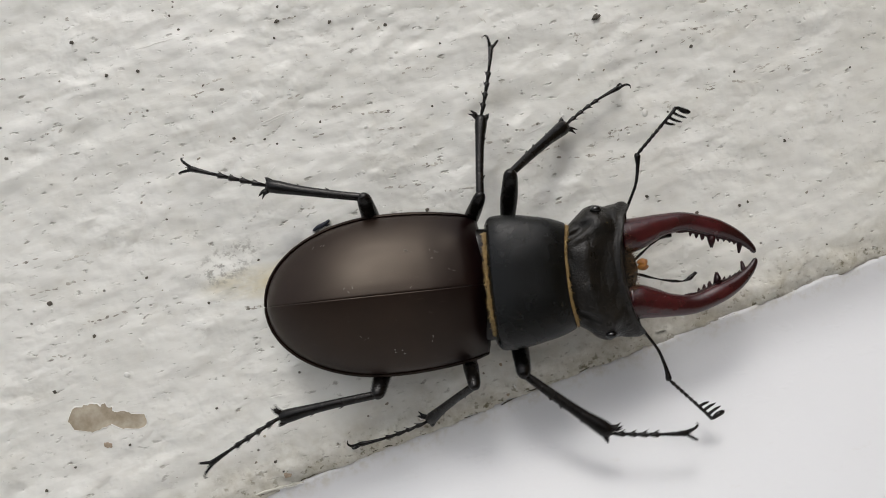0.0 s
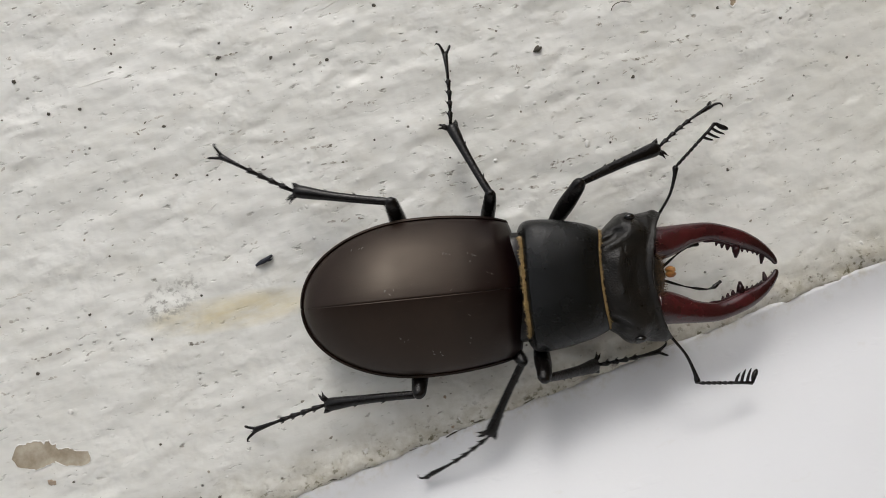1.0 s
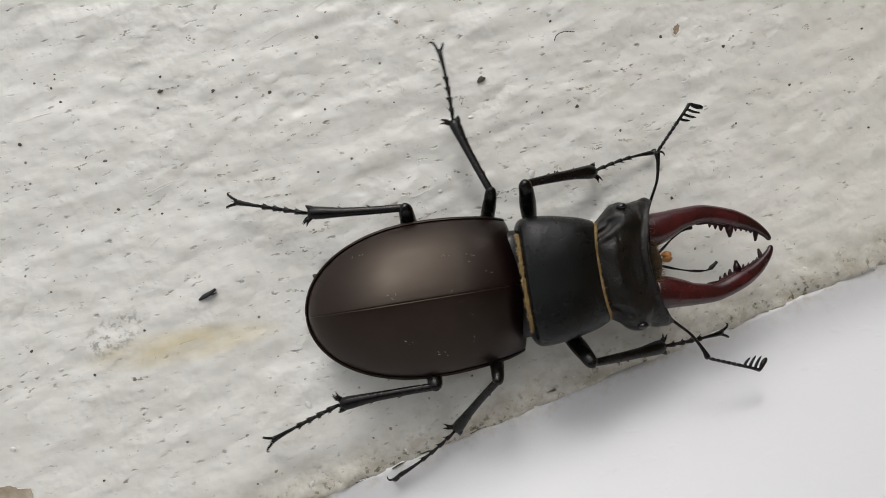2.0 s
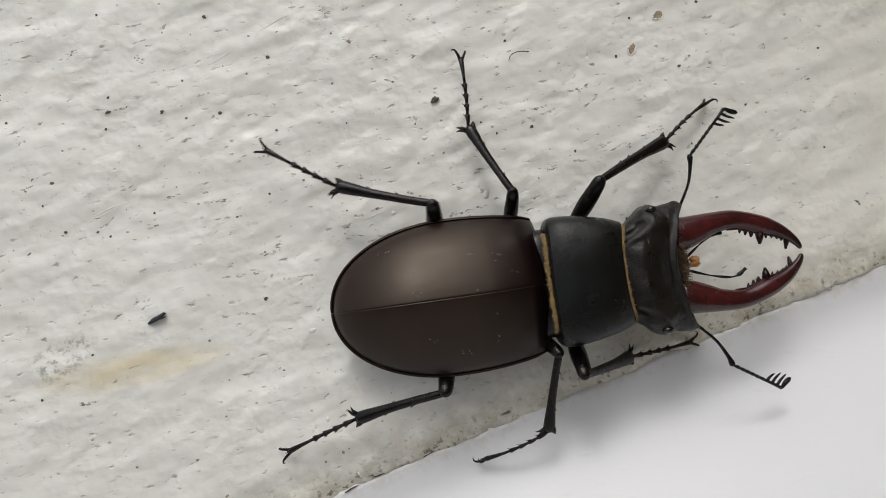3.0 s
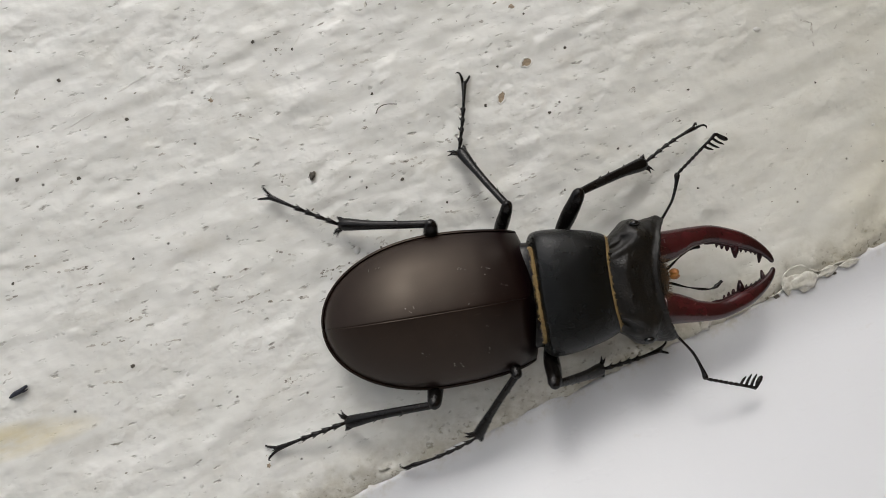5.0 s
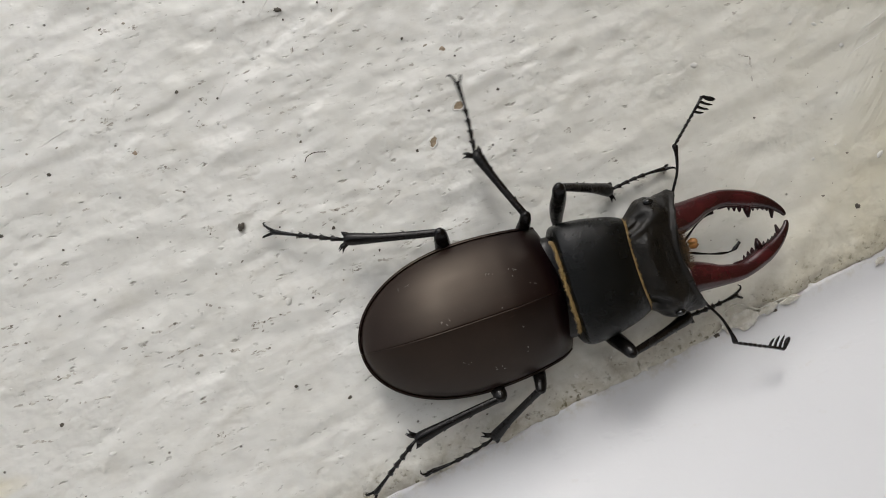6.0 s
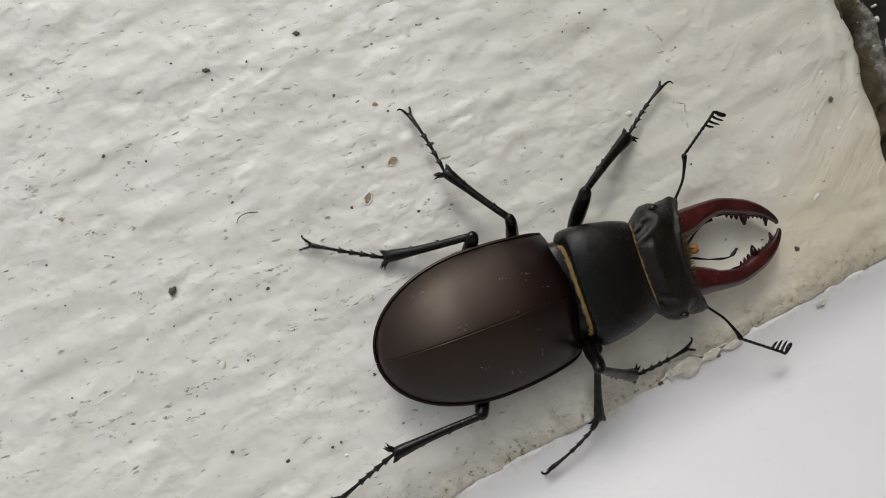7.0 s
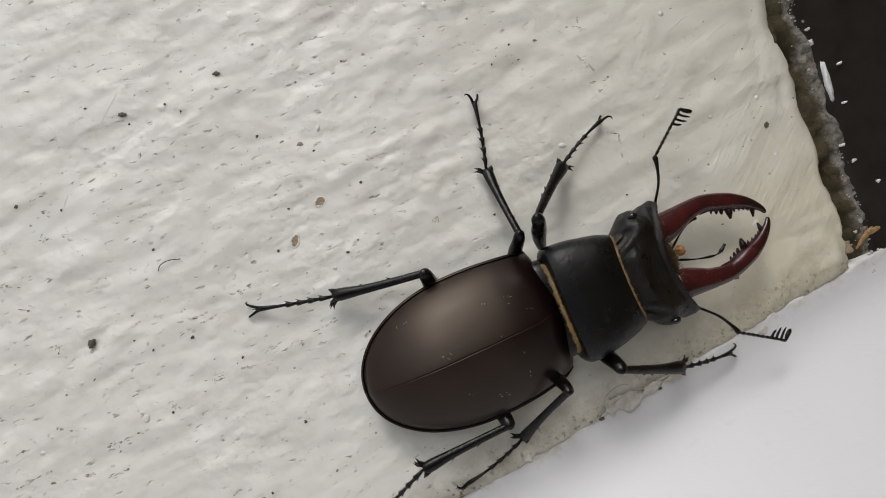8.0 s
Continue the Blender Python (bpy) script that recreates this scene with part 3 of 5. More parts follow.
def abdomen():
    bm = bmesh.new()
    loft(bm, [(-28.5 + 28.5 * u, max(0.3, wing_width(u) * 0.94), 5.0 + 0.9 * u, 4.2 - 1.8 * math.sin(min(1, u * 2.2) * math.pi / 2)) for u in (0.004, 0.03, 0.08, 0.16, 0.28, 0.42, 0.58, 0.74, 0.88, 1.0)], 36, 4, 2.2)
    part("abdomen", bm, LEGBLACK, beetle, "glossy black underside")
    bm = bmesh.new()
    loft(bm, [(-1.5, 7.4, 7.0, 2.6), (0.2, 7.5, 7.2, 2.6), (1.6, 7.3, 8.2, 2.6), (3.0, 6.6, 8.5, 2.8)], 30, 4)
    part("thorax_joint", bm, LEGBLACK, beetle)
    bm = bmesh.new()
    rim = [(-0.25, 0.0), (-0.25, 1.6), (-0.6, 1.75), (-1.3, 1.25), (-1.9, 0.6), (-2.25, 0.0), (-1.9, -0.6), (-1.3, -1.25), (-0.6, -1.75), (-0.25, -1.6)]
    seat = lambda x, y: wing_top(1 + x / 28.5) - 1.6 * max(0.0, (0.1 + x / 28.5) / 0.1) ** 2 - 1.0 * max(0.0, (0.26 + x / 28.5) / 0.26) ** 1.7 - 0.12 * abs(y)
    low = [bm.verts.new((x, y, seat(x, y) - 0.2)) for x, y in rim]
    high = [bm.verts.new((x * 0.85 - 0.12, y * 0.8, seat(x * 0.85 - 0.12, y * 0.8) + 0.12)) for x, y in rim]
    for k in range(len(rim)):
        bm.faces.new((low[k], low[(k + 1) % len(rim)], high[(k + 1) % len(rim)], high[k]))
    bm.faces.new(high)
    bm.faces.new(low[::-1])
    part("scutellum", bm, BLACK, beetle, "small black triangular shield")


def pronotum():
    def shape(p):
        dent = 0.12 * math.exp(-(p.y / 1.0) ** 2) * math.exp(-((p.x - 5.5) / 4.5) ** 2)
        hollow = 0.06 * math.exp(-((abs(p.y) - 4.6) / 0.9) ** 2 - ((p.x - 4.2) / 1.2) ** 2)
        x = p.x
        if p.x > 7:
            x += 1.1 * (abs(p.y) / 6.7) ** 3 * (p.x - 7) / 3.2
        if p.x < 2:
            x += (2 - p.x) / 1.4 * 0.55 * (abs(p.y) / 8) ** 2.5
        rim = 0.14 * math.exp(-((p.x - 0.75) / 0.22) ** 2) + 0.12 * math.exp(-((p.x - 9.95) / 0.2) ** 2)
        return Vector((x, p.y, p.z + (rim - dent - hollow if p.z > 7 else 0)))

    bm = bmesh.new()
    loft(bm, [(0.5, 7.6, 9.4, 4.2), (0.66, 8.15, 10.2, 3.8), (1.3, 8.6, 10.8, 3.4), (3.2, 8.7, 11.4, 3.2), (6.0, 8.35, 11.6, 3.2), (8.0, 7.8, 11.5, 3.3), (9.4, 7.2, 11.1, 3.6), (10.0, 6.85, 10.7, 3.9), (10.2, 6.5, 10.0, 4.3)], 72, 7, 3.1, shape)
    body = part("pronotum", bm, BLACK, beetle, "matt black neck shield with a fine leathery grain")
    for where, wide, top, low, ends, thick, label in ((0.30, 6.6, 9.70, 6.2, 0.6, 0.26, "golden hair fringe behind the neck shield"), (10.32, 6.55, 10.05, 6.0, 1.15, 0.31, "golden hair fringe before the neck shield")):
        bm = bmesh.new()
        line = []
        for k in range(61):
            f = math.sin((k / 30 - 1) * math.pi / 2)
            line.append((where + ends * abs(f) ** 3 + 0.015 * math.sin(k * 1.7), wide * f, low + (top - low) * (1 - abs(f) ** 3.1) ** (1 / 3.1)))
        sweep(bm, line, [thick * (0.62 + 0.14 * math.sin(k * 2.3) * math.sin(k * 0.7)) for k in range(61)], 6, 0.9)
        rng = random.Random(int(where * 10))
        for _ in range(1300):
            k = rng.uniform(2, 57.9)
            a, b = Vector(line[int(k)]), Vector(line[int(k) + 1])
            root = a.lerp(b, k % 1) + Vector((rng.gauss(0, 0.09), 0, rng.uniform(0.05, 0.22)))
            reach = rng.uniform(0.10, 0.26) * (1.25 if math.sin(k * 0.9 + where) > -0.4 else 0.7)
            if where < 1:      # the hind fringe lies back over the wing cases
                reach *= rng.uniform(1.0, 2.0)
            way = Vector(((rng.choice((1, -1)) if where > 1 else rng.choice((-1, -1, -1, 1))) * reach, rng.gauss(0, 0.22), rng.uniform(-0.12, 0.06)))
            sweep(bm, (root, root + way), (0.042, 0.01), 3)
        part("hair_fringe", bm, GOLD, body, label)


HEAD_PIVOT = Vector((5.0, 0.0, 6.0))


def head():
    def shape(p):
        z = p.z
        if z > 6:
            ridge = p.x - 17.2 - 0.036 * p.y * p.y
            z += 0.75 * math.exp(-(ridge / 0.34) ** 2) * (0.5 + 0.5 * min(1, abs(p.y) / 4)) * (1 + 0.4 * noise.noise(Vector((p.y * 0.8, 3, 0))))
            z -= 1.7 * min(1, max(0.0, ridge) / 1.2) ** 1.3
            z -= 0.55 * math.exp(-((ridge + 2.2) / 1.5) ** 2 - (p.y / 4.5) ** 2)
            z -= 1.0 * math.exp(-((abs(p.y) - 5.25 - 0.45 * (p.x - 12)) / 0.30) ** 2 - ((p.x - 12.3) / 1.2) ** 2)
            z += 0.45 * math.exp(-((abs(p.y) - 4.6 - 0.45 * (p.x - 12)) / 0.36) ** 2 - ((p.x - 12.3) / 1.3) ** 2)
            z += 0.35 * math.exp(-((abs(p.y) - 2.3) / 1.2) ** 2 - ((p.x - 13.2) / 1.3) ** 2)
            z += 0.55 * math.exp(-((abs(p.y) - 6.4) / 1.1) ** 2 - ((p.x - 15.5) / 2.0) ** 2)
            z -= 0.7 * math.exp(-((abs(p.y) - 6.3) / 0.5) ** 2 - ((p.x - 13.3) / 1.2) ** 2)
            z += 0.16 * noise.noise(p * 0.9) + 0.12 * noise.noise(p * 2.3) + 0.06 * noise.noise(p * 4.6)
        x = p.x
        if x > 19:
            x += (x - 19) * (0.25 * math.cos(min(abs(p.y) / 3.2, 1.0) * math.pi) - 0.35 * math.exp(-((abs(p.y) - 5.2) / 1.5) ** 2))
        y = p.y * (0.975 + 0.02 * noise.noise(p * 0.8) + 0.028 * math.exp(-((p.x - 14.8) / 1.0) ** 2) - 0.035 * math.exp(-((p.x - 16.8) / 0.8) ** 2) + 0.03 * math.exp(-((p.x - 18.9) / 0.8) ** 2))
        if x > 16:
            x += 0.9 * (x - 16) / 4 * max(0.0, (abs(p.y) - 6.6) / 2.4) ** 1.5
        return Vector((x, y, z))

    bm = bmesh.new()
    loft(bm, [(10.2, 5.6, 9.2, 4.0), (11.3, 6.3, 9.9, 3.7), (12.8, 7.4, 10.3, 3.5), (14.2, 8.5, 10.3, 3.4), (15.8, 9.0, 10.1, 3.4), (17.2, 9.05, 9.7, 3.5), (18.6, 8.95, 9.2, 3.7), (19.6, 8.75, 8.6, 4.0), (20.2, 8.2, 8.0, 4.4), (20.5, 7.3, 7.4, 4.9)], 72, 7, 2.6, shape)
    skull = part("head", bm, HEADBLACK, beetle, "broad rough black head with raised corners")
    for side in (1, -1):
        bm = bmesh.new()
        bmesh.ops.create_uvsphere(bm, u_segments=20, v_segments=12, radius=1.0)
        bmesh.ops.scale(bm, vec=(0.75, 0.5, 0.6), verts=bm.verts)
        bmesh.ops.translate(bm, vec=(15.3, side * 8.05, 8.75), verts=bm.verts)
        part("eye", bm, EYE, skull, "glossy black eye")
        mandible(skull, side)
        bm = bmesh.new()
        if side < 0:
            line = spline([(20.3, -0.7, 6.2), (23.0, -1.7, 6.4), (25.6, -2.3, 6.5), (26.9, -2.2, 6.6), (28.1, -1.4, 6.7)], 5)
        else:
            line = spline([(20.3, 1.0, 6.0), (22.4, 2.6, 6.2), (24.0, 3.6, 6.3), (25.6, 3.9, 6.3)], 5)
        sweep(bm, line, [0.15 + 0.05 * math.sin(i * 0.9) + 0.13 * (i > len(line) - 6) for i in range(len(line))], 8)
        part("palp", bm, LEGBLACK, skull, "thin black jointed feeler at the mouth")
    bm = bmesh.new()
    bmesh.ops.create_uvsphere(bm, u_segments=24, v_segments=14, radius=1.0)
    for v in bm.verts:
        v.co = Vector((21.3 + 0.8 * v.co.x * (1 - 0.45 * math.exp(-(v.co.y / 0.25) ** 2)), 0.4 + 0.8 * v.co.y, 6.4 + 0.8 * v.co.z)) + 0.12 * Vector((noise.noise(v.co * 3), noise.noise(v.co * 3 + Vector((5, 0, 0))), 0))
    part("labrum", bm, AMBER, skull, "amber bristly mouth part")
    bm = bmesh.new()
    for k in range(420):
        y = random.uniform(-4.6, 4.6)
        deep = random.random() ** 0.7
        a = Vector((18.4 + 0.02 * y * y + 1.7 * deep, y, 8.0 - 1.1 * deep + random.uniform(-0.3, 0.15)))
        b = a + Vector((random.uniform(0.25, 0.6), random.uniform(-0.2, 0.2), random.uniform(-0.1, 0.35)))
        sweep(bm, (a, b), (0.035, 0.01), 3)
    tagged(part("bristles", bm, FUZZ, skull, "short brown bristles along the head's front edge"), kind="stuff")
    return skull


def mandible(skull, side):
    """An antler-like jaw: (x, y, half width) along its middle, with teeth inside and a forked tip."""
    line = spline([(18.8, 4.3, 2.4), (20.6, 4.45, 2.25), (22.5, 4.85, 1.92), (24.6, 5.3, 1.52), (27.8, 5.45, 1.28), (31.4, 4.4, 1.28), (33.4, 3.6, 1.06), (34.8, 2.8, 0.86), (36.0, 1.9, 0.64), (36.8, 1.1, 0.46), (37.15, 0.55, 0.32), (37.2, 0.4, 0.08)], 6)
    line[:, 0] = 20 + (line[:, 0] - 20) * 0.96
    bm = bmesh.new()
    n = len(line)
    heights = [6.1 + 0.5 * math.sin(math.pi * i / n) for i in range(n)]
    sweep(bm, [(x, side * y, z) for (x, y, w), z in zip(line, heights)], [w for x, y, w in line], 16, 0.78)
    teeth = [(28.6, 3.9, 28.5, 3.55, 0.2), (29.4, 3.6, 29.3, 3.2, 0.25), (30.2, 3.25, 30.1, 2.85, 0.28), (31.4, 2.9, 31.25, 1.75, 0.48), (32.3, 2.75, 32.3, 2.45, 0.2),
             (33.1, 2.7, 33.1, 2.35, 0.2), (33.8, 2.6, 33.9, 2.15, 0.24), (34.5, 2.45, 34.5, 1.85, 0.26), (35.35, 2.2, 34.95, 0.65, 0.38)]
    jaw = part("mandible", bm, WINE, skull, "polished wine-red antler-like jaw")
    bm = bmesh.new()
    for x0, y0, x1, y1, r in teeth:
        x0, x1 = 20 + (x0 - 20) * 0.96, 20 + (x1 - 20) * 0.96 + (0.2 if side < 0 else 0)
        sweep(bm, [(x0, side * (y0 + 0.35), 6.45), (x0 * 0.6 + x1 * 0.4, side * (y0 * 0.6 + y1 * 0.4), 6.4), (x1, side * (y1 - 0.12), 6.35)], (r * 1.3, r * 1.0, r * 0.35), 8)
    inner = [(x - 0.10 * w, side * (y - 0.97 * w), z + 0.05) for (x, y, w), z in zip(line, heights) if 26.2 < x < 34.3]
    sweep(bm, inner, [0.14 + 0.12 * math.sin(i * 1.1) ** 2 for i in range(len(inner))], 8)
    bm.normal_update()
    part("jaw_teeth", bm, TIPS, skull, "blackish-red jaw teeth and tip")
    return jaw


def femur_mesh(kind):
    bm = bmesh.new()
    fat = {"front": 1.0, "middle": 0.86, "hind": 1.0}[kind]
    sweep(bm, spline([(0.75, 0, 0.1), (0.55, 0, 0.1), (0.0, 0, 0.1), (-1.2, 0, -0.15), (-3.5, 0, -1.3), (-6.0, 0, -2.4), (-8.6, 0, -3.2)], 4), spline([(0.05,), (0.5,), (0.9 * fat,), (1.05 * fat,), (1.2 * fat,), (1.05 * fat,), (0.7 * fat,)], 4)[:, 0], 14, 0.8)
    return bm


def tibia_mesh(kind, side):
    """The shin: slim at the knee, wider and toothed towards the foot."""
    long = LENGTHS[kind][0]
    wide = {"front": 1.05, "middle": 0.86, "hind": 0.92}[kind]
    bm = bmesh.new()
    sweep(bm, spline([(-0.6, 0, 0.1), (-0.42, 0, 0.1), (0.3, 0, 0.12), (long * 0.3, 0.1 * side, 0.1), (long * 0.65, 0.12 * side, 0.05), (long * 0.93, 0, 0), (long, 0, 0)], 5),
          spline([(0.04,), (0.34,), (0.52,), (0.56 * wide + 0.05,), (0.72 * wide,), (0.98 * wide,), (0.62 * wide,)], 5)[:, 0], 12, 0.72)
    count = {"front": 5, "middle": 2, "hind": 2}[kind]
    spur = -side if kind == "front" else side
    for k in range(count):
        x = long * (0.30 + 0.62 * (k + 0.3 * math.sin(k * 1.9 + long)) / count)
        size = 1.35 if kind == "front" else 0.5
        sweep(bm, [(x, -spur * 0.45 * wide, 0), (x + 0.5, -spur * ((0.62 + 0.12 * math.sin(k * 2.4)) * wide + 0.22 * size), -0.05)], (0.26 * size, 0.04), 6)
    sweep(bm, [(long - 0.9, -spur * 0.5 * wide, 0), (long - 0.1, -spur * 0.85 * wide, 0), (long + 0.4, -spur * 1.2 * wide, -0.1)], (0.4, 0.36, 0.06), 7)
    for y, reach, up in ((0.75, 1.5, 0.25), (0.55, 2.1, -0.35), (0.9, 0.7, -0.2)):
        sweep(bm, [(long - 0.5, spur * y * 0.7 * wide, 0), (long + reach * 0.2, spur * y * 1.35, up * 0.5), (long + reach * 0.45, spur * (y * 1.6 + 0.42), up)], (0.27, 0.19, 0.03), 6)
    return bm


def tarsus_mesh(kind):
    """The foot: four short joints, a long one and a pair of hooked claws."""
    long = LENGTHS[kind][1]
    bm = bmesh.new()
    cuts = [0.0, 0.15, 0.28, 0.41, 0.54]
    bend = lambda f: 0.45 * math.sin(math.pi * f)
    for a, b in zip(cuts, cuts[1:]):
        sweep(bm, [(long * a, 0, bend(a)), (long * (a * 0.45 + b * 0.55), 0, bend(b)), (long * (b - 0.012), 0, bend(b)), (long * (b + 0.012), 0, bend(b))], (0.2, 0.3, 0.42, 0.26), 8, 0.8)
        for y in (0.3, -0.3):
            sweep(bm, [(long * (b - 0.03), y, bend(b) - 0.1), (long * (b + 0.02), y * 1.55, bend(b) - 0.36)], (0.1, 0.02), 5)
    sweep(bm, [(long * f, 0, bend(f)) for f in (0.54, 0.64, 0.76, 0.86, 0.9)], (0.2, 0.24, 0.32, 0.42, 0.3), 8, 0.85)
    for y in (1, -1):
        sweep(bm, spline([(long * 0.87, 0.18 * y, 0.1), (long * 0.925, 0.48 * y, 0.25), (long * 0.98, 0.82 * y, 0.2), (long * 1.005, 1.05 * y, -0.15), (long * 0.995, 1.12 * y, -0.55)], 5), spline([(0.22,), (0.2,), (0.16,), (0.11,), (0.02,)], 5)[:, 0], 7)
    sweep(bm, [(long * 0.88, 0, 0.0), (long * 0.95, 0.0, -0.1)], (0.1, 0.03), 5)
    return bm


def leg(kind, side):
    shin = part("leg", tibia_mesh(kind, side), LEGBLACK, beetle, "thin black %s leg with spurs" % kind)
    thigh = part("femur", femur_mesh(kind), LEGBLACK, shin)
    foot = part("tarsus", tarsus_mesh(kind), LEGBLACK, shin, "jointed black foot with two hooked claws")
    return kind, side, shin, thigh, foot


def antenna(side):
    """An elbowed feeler: a long first joint, then beads and a comb of four leaves."""
    bm = bmesh.new()
    sweep(bm, spline([(-0.5, 0, 0), (0.8, -0.2 * side, 0.1), (3.2, -0.5 * side, 0.2), (5.6, -0.25 * side, 0.1), (6.7, 0, 0.0), (7.0, -0.02, 0)], 5), spline([(0.22,), (0.2,), (0.2,), (0.27,), (0.42,), (0.25,)], 5)[:, 0], 8)
    scape = part("antenna", bm, LEGBLACK, beetle, "thin black elbowed feeler")
    bm = bmesh.new()
    for k in range(6):
        x = 0.85 * k
        sweep(bm, [(x, 0, 0), (x + 0.5, 0, 0.02), (x + 0.8, 0, 0.02), (x + 0.88, 0, 0)], (0.14, 0.23, 0.27, 0.14), 8)
    sweep(bm, [(5.0, 0, 0), (7.0, 0, 0), (8.2, 0.05 * side, 0), (8.6, -0.2 * side, 0)], (0.2, 0.22, 0.26, 0.1), 8)
    for k in range(4):
        x = 5.7 + k * 0.88
        reach = (1.35, 1.8, 1.95, 1.8)[k]
        sweep(bm, spline([(x, 0, 0), (x + 0.25, -0.5 * reach * side, 0), (x + 0.7, -reach * side, 0)], 4), [0.20, 0.21, 0.21, 0.20, 0.19, 0.18, 0.16, 0.12, 0.05] if k < 3 else [0.2, 0.25, 0.3, 0.34, 0.36, 0.37, 0.35, 0.29, 0.14], 8, 0.8)
    club = part("antenna_comb", bm, LEGBLACK, scape, "beaded feeler end with a comb of four leaves")
    return scape, club


def lint():
    """Pale lint and scratches stuck to the wing cases, and a few glints made as pale specks."""
    rng = random.Random(4)
    bm = bmesh.new()
    def top(x, y):
        u = min(max((x + 28.6) / 28.5, 0.01), 1)
        return wing_z(u, min(abs(y) / wing_width(u), 0.99)) - 1.0 * max(0.0, (u - 0.74) / 0.26) ** 1.7 + 0.03
    for x, y, n in ((-15.2, -5.3, 3), (-11.8, -7.4, 4), (-6.8, -6.4, 2), (-7.0, -3.2, 2), (-9.5, 0.25, 1), (-6.0, 4.6, 5), (-9.5, 5.2, 4), (-20.5, 7.0, 3), (-17.5, 1.0, 5), (-4.0, 2.0, 2)):
        for _ in range(n):
            cx, cy, turn, long = x + rng.gauss(0, 0.5), y + rng.gauss(0, 0.3), rng.uniform(0, math.pi), rng.uniform(0.03, 0.2)
            bend = rng.uniform(-0.8, 0.8)
            pts = []
            for f in (-1, -0.5, 0, 0.5, 1):
                px, py = cx + long * f * math.cos(turn + bend * f), cy + long * f * math.sin(turn + bend * f)
                pts.append((px, py, top(px, py)))
            sweep(bm, pts, [0.015, 0.03, 0.035, 0.03, 0.015], 5)
    tagged(part("lint", bm, LINT_GLINT, beetle, "pale lint on the wing cases, with a few glints as pale specks"), kind="stuff")


abdomen()
lint()
for way in (1, -1):
    elytron(way)
pronotum()
skull = head()
LEGS = {(kind, way): leg(kind, way) for way in (1, -1) for kind in ("front", "middle", "hind")}
FEELERS = {way: antenna(way) for way in (1, -1)}


# ---- what sticks to the wall ----
def blotch(name, x, y, size, thick, material, label, category, stretch=1.0, turn=0.0, group="", rim=0.25, seed=0, height=None):
    """A flat ragged patch or grain on the paint."""
    rng = random.Random(seed)
    bm = bmesh.new()
    count = 26
    base = float(paint_height(np.array(x), np.array(y))) if height is None else height
    ring = []
    wob = [1 + rim * noise.noise(Vector((math.cos(math.tau * k / count) * 1.7, math.sin(math.tau * k / count) * 1.7, seed * 3.7))) + rng.uniform(-0.06, 0.06) for k in range(count)]
    for level, shrink in ((-0.3, 1.0), (thick * 0.7, 0.96), (thick, 0.8)):
        ring.append([bm.verts.new((size * stretch * shrink * w * math.cos(math.tau * k / count), size / stretch * shrink * w * math.sin(math.tau * k / count), level)) for k, w in enumerate(wob)])
    for a, b in zip(ring, ring[1:]):
        for k in range(count):
            bm.faces.new((a[k], a[(k + 1) % count], b[(k + 1) % count], b[k]))
    bm.faces.new(ring[-1])
    bm.faces.new(ring[0][::-1])
    ob = part(name, bm, material)
    ob.matrix_world = HOME @ pose(x * MM, y * MM, base * MM, 0, 0, turn)
    return tagged(ob, label, category, group)


def bare_patch(x, y, ovals, seed, label, group="", plaster=CHIP, lip=0.035):
    """Where the paint has flaked off: bared plaster inside a thin broken lip. ovals: (dx, dy, half length, half width, turn), joined."""
    bm, rim = bmesh.new(), bmesh.new()
    count, line = 72, []
    for k in range(count):
        a = math.tau * k / count
        best = 0.05
        for step in range(1, 260):
            r = step * 0.03
            px, py = r * math.cos(a), r * math.sin(a)
            for dx, dy, long, wide, turn in ovals:
                c, s = math.cos(radians(turn)), math.sin(radians(turn))
                u, v = (px - dx) * c + (py - dy) * s, -(px - dx) * s + (py - dy) * c
                if (u / long) ** 2 + (v / wide) ** 2 < 1 + 0.4 * noise.noise(Vector((px * 1.1, py * 1.1, seed))) + 0.55 * noise.noise(Vector((px * 2.6, py * 2.6, seed))):
                    best = r
        line.append((best * math.cos(a), best * math.sin(a)))
    top = [bm.verts.new((u, v, 0.06)) for u, v in line]
    low = [bm.verts.new((u, v, -0.4)) for u, v in line]
    for k in range(count):
        bm.faces.new((low[k], low[(k + 1) % count], top[(k + 1) % count], top[k]))
    bm.faces.new(top)
    patch = part("bare_patch", bm, plaster, smooth=False)
    patch.matrix_world = HOME @ pose(x * MM, y * MM, 0)
    size = max(o[2] for o in ovals)
    loop = line + line[:1]
    sweep(rim, [(u * 1.01, v * 1.01, 0.05 + 0.05 * noise.noise(Vector((u, v, seed + 9)))) for u, v in loop], [max(0.012, lip + 0.008 * size + 0.09 * noise.noise(Vector((u * 1.3, v * 1.3, seed + 4)))) for u, v in loop], 6, 0.8)
    part("paint_lip", rim, FLAKE, patch, "thin broken edge of the paint")
    return tagged(patch, label, "paint chip", group)


